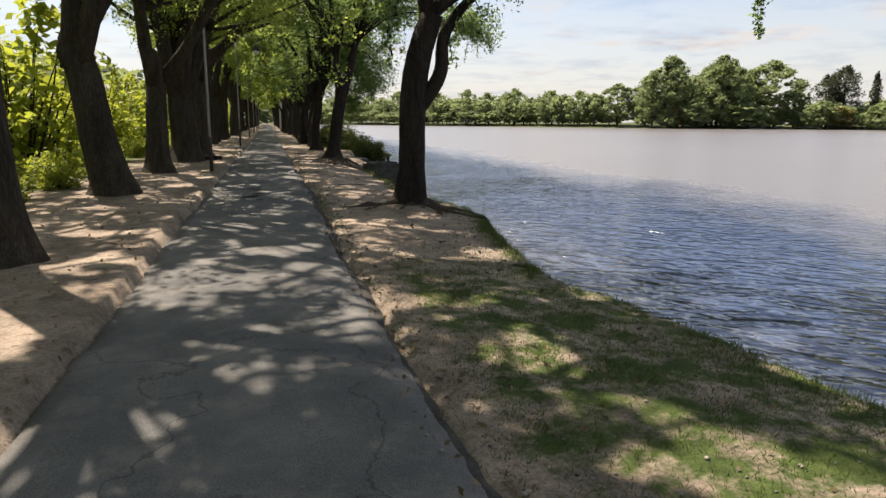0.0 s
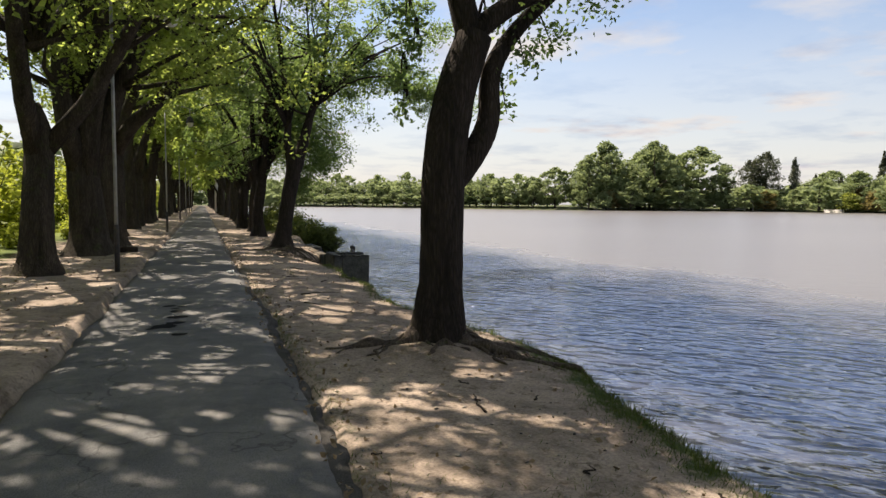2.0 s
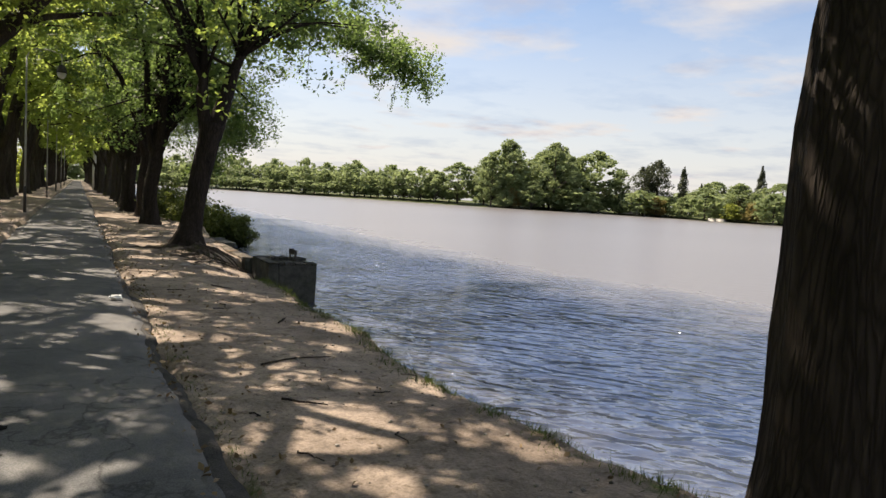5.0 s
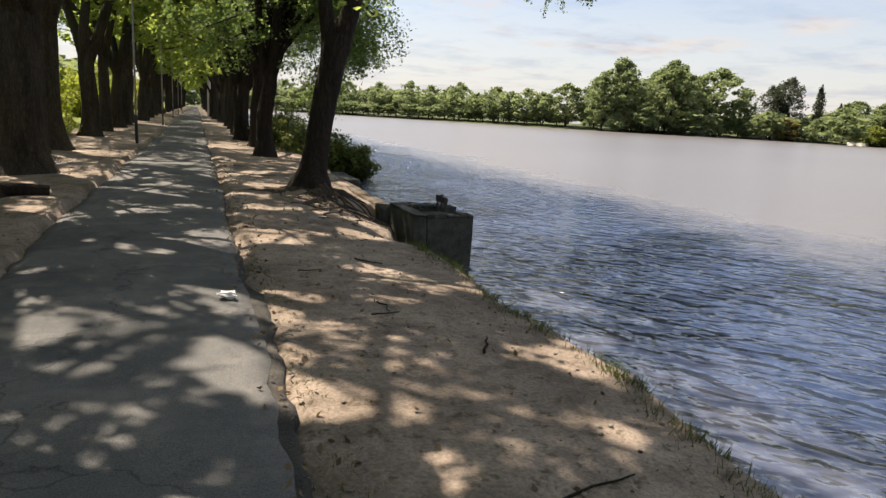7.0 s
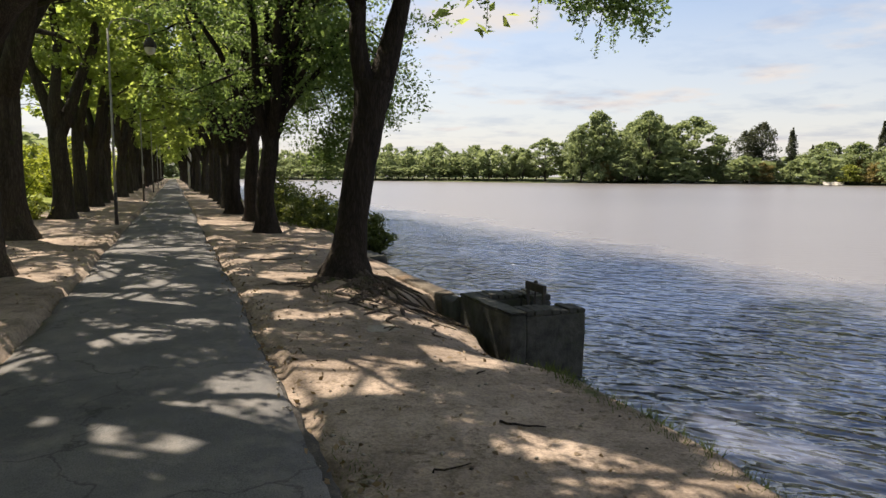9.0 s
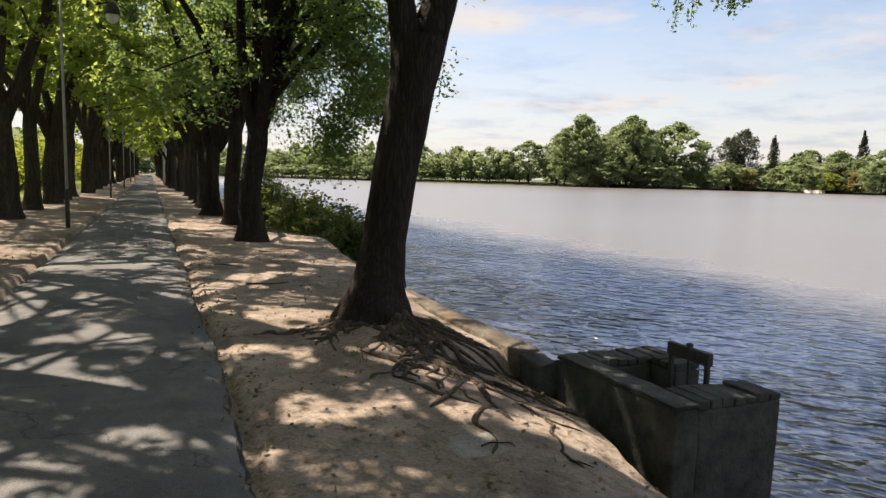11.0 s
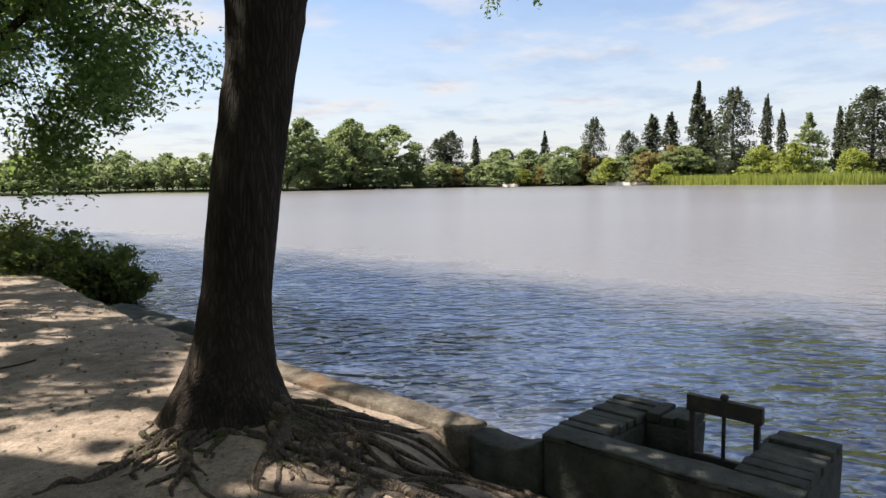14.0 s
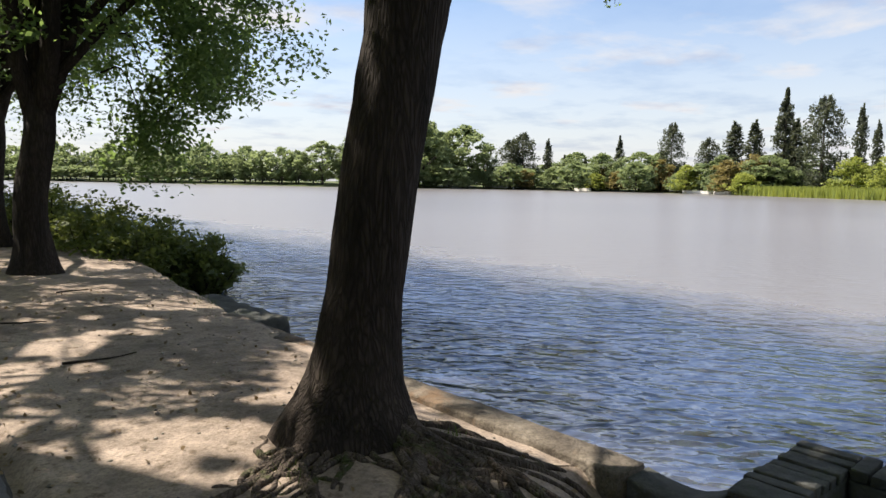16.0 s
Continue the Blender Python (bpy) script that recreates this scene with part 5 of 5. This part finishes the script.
reeds = part("reeds", (rv, np.arange(3 * n).reshape(n, 3)), WILLOW_LEAF)
tagged(reeds, "dense belt of green reeds along the far shore", "reeds", kind="stuff")


def house(x, y, turn, w, d, h):
    t = thing("house", Matrix.Translation((x, y, 0.3)) @ pose(0, 0, 0, 0, 0, turn), "small pale house half hidden by trees", "house")
    part("walls", block(-w / 2, w / 2, -d / 2, d / 2, -0.5, h, bevel=0.05), PLASTER, t)
    bm = bmesh.new()
    o = 0.5
    vs = [bm.verts.new(c) for c in ((-w / 2 - o, -d / 2 - o, h), (w / 2 + o, -d / 2 - o, h), (w / 2 + o, d / 2 + o, h), (-w / 2 - o, d / 2 + o, h), (-w / 2 - o, 0, h + 2.2), (w / 2 + o, 0, h + 2.2))]
    for q in ((0, 1, 5, 4), (2, 3, 4, 5), (0, 4, 3), (1, 2, 5), (0, 3, 2, 1)):
        bm.faces.new([vs[j] for j in q])
    part("roof", bm, ROOF, t)
    for k in (-1, 1):
        win = part("window", block(k * w * 0.25 - 0.6, k * w * 0.25 + 0.6, -d / 2 - 0.06, -d / 2 + 0.1, 1.0, 2.4, bevel=0.03), IRON, t)
        part("sill", block(k * w * 0.25 - 0.75, k * w * 0.25 + 0.75, -d / 2 - 0.2, -d / 2 + 0.05, 0.88, 0.99, bevel=0.02), PLASTER, win)


house(206, 222, -45, 9, 7, 4.5)
house(228, 150, -60, 8, 6, 3.2)


def arch(x, y, turn):
    t = thing("garden_arch", Matrix.Translation((x, y, 0.1)) @ pose(0, 0, 0, 0, 0, turn), "small white garden arch by the water", "arch")
    for k in (-1, 1):
        part("pillar", block(k * 1.5 - 0.25, k * 1.5 + 0.25, -0.25, 0.25, -0.6, 2.9, bevel=0.03), PLASTER, t)
    part("lintel", block(-2.2, 2.2, -0.3, 0.3, 2.905, 3.35, bevel=0.03), PLASTER, t)


arch(200, 209, -45)
for x, y, turn, ln in ((214, 181, 78, 9), (221, 138, 80, 12), (218, 128, 70, 7), (180, 30, 90, 10)):
    q = part("quay_wall", block(-ln / 2, ln / 2, -0.4, 0.4, -2, 0.25, bevel=0.04), PLASTER, at=Matrix.Translation((x - 3, y, 0)) @ pose(0, 0, 0, 0, 0, turn))
    tagged(q, "short pale quay wall on the far shore", "wall", kind="structure")


# ---- small things on the near ground ----
rng = np.random.default_rng(51)
gx, gy = [], []
while len(gx) < 42000:
    y = rng.uniform(0.3, 23) if rng.random() < 0.85 else rng.uniform(31, 44)
    x = rng.uniform(1.05, 4.3)
    if rng.random() < grass_share(x, y) ** 1.6 * (0.25 + 0.9 * max(0, rough(x, y, 1.9) + 0.35)):
        gx.append(x)
        gy.append(y)
gx, gy = np.array(gx), np.array(gy)
n = len(gx)
gz = np.array([ground_z(float(x), float(y)) for x, y in zip(gx, gy)])
edge_ = np.array([math.exp(-abs(x - bank_x(float(y))) / 0.2) for x, y in zip(gx, gy)])
hh = rng.uniform(0.015, 0.038, n) + 0.08 * edge_ * rng.random(n) ** 2
a = rng.uniform(0, 6.283, n)
wd = rng.uniform(0.002, 0.0045, n)
gv = np.stack([np.stack([gx - np.cos(a) * wd, gy - np.sin(a) * wd, gz - 0.01], 1), np.stack([gx + np.cos(a) * wd, gy + np.sin(a) * wd, gz - 0.01], 1), np.stack([gx + rng.normal(0, 0.025, n), gy + rng.normal(0, 0.025, n), gz + hh], 1)], 1).reshape(-1, 3)
tx, ty = [], []
tuft = [(q, bank_x(q) + rng.normal(-0.03, 0.07)) for q in rng.uniform(7.5, 23.2, 110)] + [(26.25, 3.05), (26.1, 2.85), (26.35, 3.2), (25.6, 2.2), (26.5, 2.2)]
for q, xq in tuft:
    for _ in range(rng.integers(14, 55)):
        tx.append(xq + rng.normal(0, 0.05))
        ty.append(q + rng.normal(0, 0.09))
tx, ty = np.array(tx), np.array(ty)
m_ = len(tx)
tz = np.array([ground_z(float(x), float(y)) for x, y in zip(tx, ty)])
ta, tw, th = rng.uniform(0, 6.283, m_), rng.uniform(0.003, 0.006, m_), rng.uniform(0.03, 0.09, m_)
tv = np.stack([np.stack([tx - np.cos(ta) * tw, ty - np.sin(ta) * tw, tz - 0.02], 1), np.stack([tx + np.cos(ta) * tw, ty + np.sin(ta) * tw, tz - 0.02], 1), np.stack([tx + rng.normal(0, 0.04, m_), ty + rng.normal(0, 0.04, m_), tz + th], 1)], 1).reshape(-1, 3)
gv, n = np.concatenate([gv, tv]), n + m_
grass = part("grass", (gv, np.arange(3 * n).reshape(n, 3)), GRASS)
tagged(grass, "thin tufts of short grass along the bank", "grass", kind="stuff")

n = 3200
px, py = rng.uniform(-3.2, 3.9, n), rng.uniform(1.0, 34, n)
px[:700], py[:700] = rng.uniform(1.0, 1.4, 700), rng.uniform(2, 33, 700)
keep = ((px < LEFT_EDGE - 0.05) | (px > RIGHT_EDGE - 0.12)) & (px < np.interp(py, BANK_Y, BANK_X) - 0.05)
px, py = px[keep], py[keep]
c = np.stack([px, py, np.array([max(ground_z(float(x), float(y)), 0.0 if x < RIGHT_EDGE + 0.05 and x > LEFT_EDGE else -9) + 0.012 for x, y in zip(px, py)])], 1)
fallen = part("fallen_leaves", leaf_cloud(c, 0.045, rng, 0.0, 0.6), DRY)
tagged(fallen, "scattered dry leaves and bits of bark", "fallen leaves", kind="stuff")

pieces = []
for k in range(900):
    x, y = rng.uniform(1.0, 3.6), rng.uniform(1.5, 30)
    if k % 3 == 0:
        x = rng.uniform(0.98, 1.3)
    if x > bank_x(y) - 0.1:
        continue
    r = rng.uniform(0.006, 0.02)
    o = np.array([(1, 0, 0), (0, 1, 0), (-1, 0, 0), (0, -1, 0), (0, 0, 0.7), (0, 0, -0.7)]) * r * rng.uniform(0.7, 1.3, (6, 1)) + np.array([x, y, max(ground_z(x, y), 0.0 if x < 1.06 else -9) + 0.3 * r])
    pieces.append((o, np.array([(0, 1, 4), (1, 2, 4), (2, 3, 4), (3, 0, 4), (1, 0, 5), (2, 1, 5), (3, 2, 5), (0, 3, 5)])))
pebbles = part("pebbles", joined(pieces), CONCRETE)
tagged(pebbles, "small pebbles and asphalt crumbs on the soil", "pebbles", kind="stuff")

pieces = []
for k in range(1100):
    x, y = rng.uniform(1.15, 3.7), rng.uniform(1.5, 32)
    if x > bank_x(y) - 0.05 or rough(x, y, 1.7) < rng.uniform(-0.7, 0.3):
        continue
    r = 0.004 + 0.012 * rng.random() ** 2.5
    o = np.array([(1, 0, 0), (0, 1, 0), (-1, 0, 0), (0, -1, 0), (0, 0, 0.6), (0, 0, -0.7)]) * r * rng.uniform(0.6, 1.5, (6, 1)) + np.array([x, y, ground_z(x, y) + 0.25 * r])
    pieces.append((o, np.array([(0, 1, 4), (1, 2, 4), (2, 3, 4), (3, 0, 4), (1, 0, 5), (2, 1, 5), (3, 2, 5), (0, 3, 5)])))
crumbs = part("soil_crumbs", joined(pieces), OLD_ASPHALT)
tagged(crumbs, "dark crumbs of soil and bark on the bank", "soil crumbs", kind="stuff")

small_twigs = [(rng.uniform(1.3, 3.2), rng.uniform(6, 26), rng.uniform(0.08, 0.28), rng.uniform(-90, 90)) for _ in range(26)]
for k, (x, y, ln, turn) in enumerate(tuple(small_twigs) + ((2.2, 16.1, 0.75, 20), (1.9, 14.9, 0.3, -30), (2.6, 18.0, 0.4, 60), (1.7, 20.2, 0.25, 10), (2.3, 9.6, 0.3, 80), (2.1, 29.6, 0.6, 5), (1.8, 31.5, 0.5, -12), (2.9, 33.5, 0.7, 15), (2.4, 20.7, 0.3, -20))):
    rng2 = np.random.default_rng(300 + k)
    a = radians(turn)
    pts = [(ln * (u - 0.5) * math.cos(a) + rng2.normal(0, 0.015), ln * (u - 0.5) * math.sin(a) + rng2.normal(0, 0.015)) for u in np.linspace(0, 1, 6)]
    zs = [ground_z(x + q[0], y + q[1]) + 0.014 for q in pts]
    t = part("twig", tube_mesh("twig", [tube([(q[0], q[1], z - zs[0]) for q, z in zip(pts, zs)], np.linspace(0.011, 0.005, 6) * (1.0 if ln > 0.29 else 0.6), 6, rng2, 0.1)]), BARK, at=(x, y, zs[0]), smooth=True)
    tagged(t, "dry broken twig lying on the trodden earth", "twig", "fallen twigs")

rng = np.random.default_rng(77)
log = part("log", tube_mesh("log", [tube([(-0.45, 0, 0.09), (-0.2, 0.03, 0.10), (0.15, 0.0, 0.10), (0.5, -0.03, 0.08)], [0.10, 0.11, 0.10, 0.08], 12, rng, 0.06)]), BARK, at=Matrix.Translation((-1.75, 24.5, 0.06)) @ pose(0, 0, 0, 0, 0, 12), smooth=True)
tagged(log, "short rotting log beside the path", "log")

bm = bmesh.new()
bmesh.ops.create_icosphere(bm, subdivisions=3, radius=0.055)
for v in bm.verts:
    f = 1 + 0.55 * noise.noise(v.co * 28) + 0.35 * noise.noise(v.co * 60)
    v.co = Vector((v.co.x * f * 1.25, v.co.y * f, v.co.z * f * 0.5))
litter_ob = part("crumpled_paper", bm, PAPER, at=(0.915, 19.155, 0.036))
tagged(litter_ob, "crumpled white paper litter on the path edge", "litter")
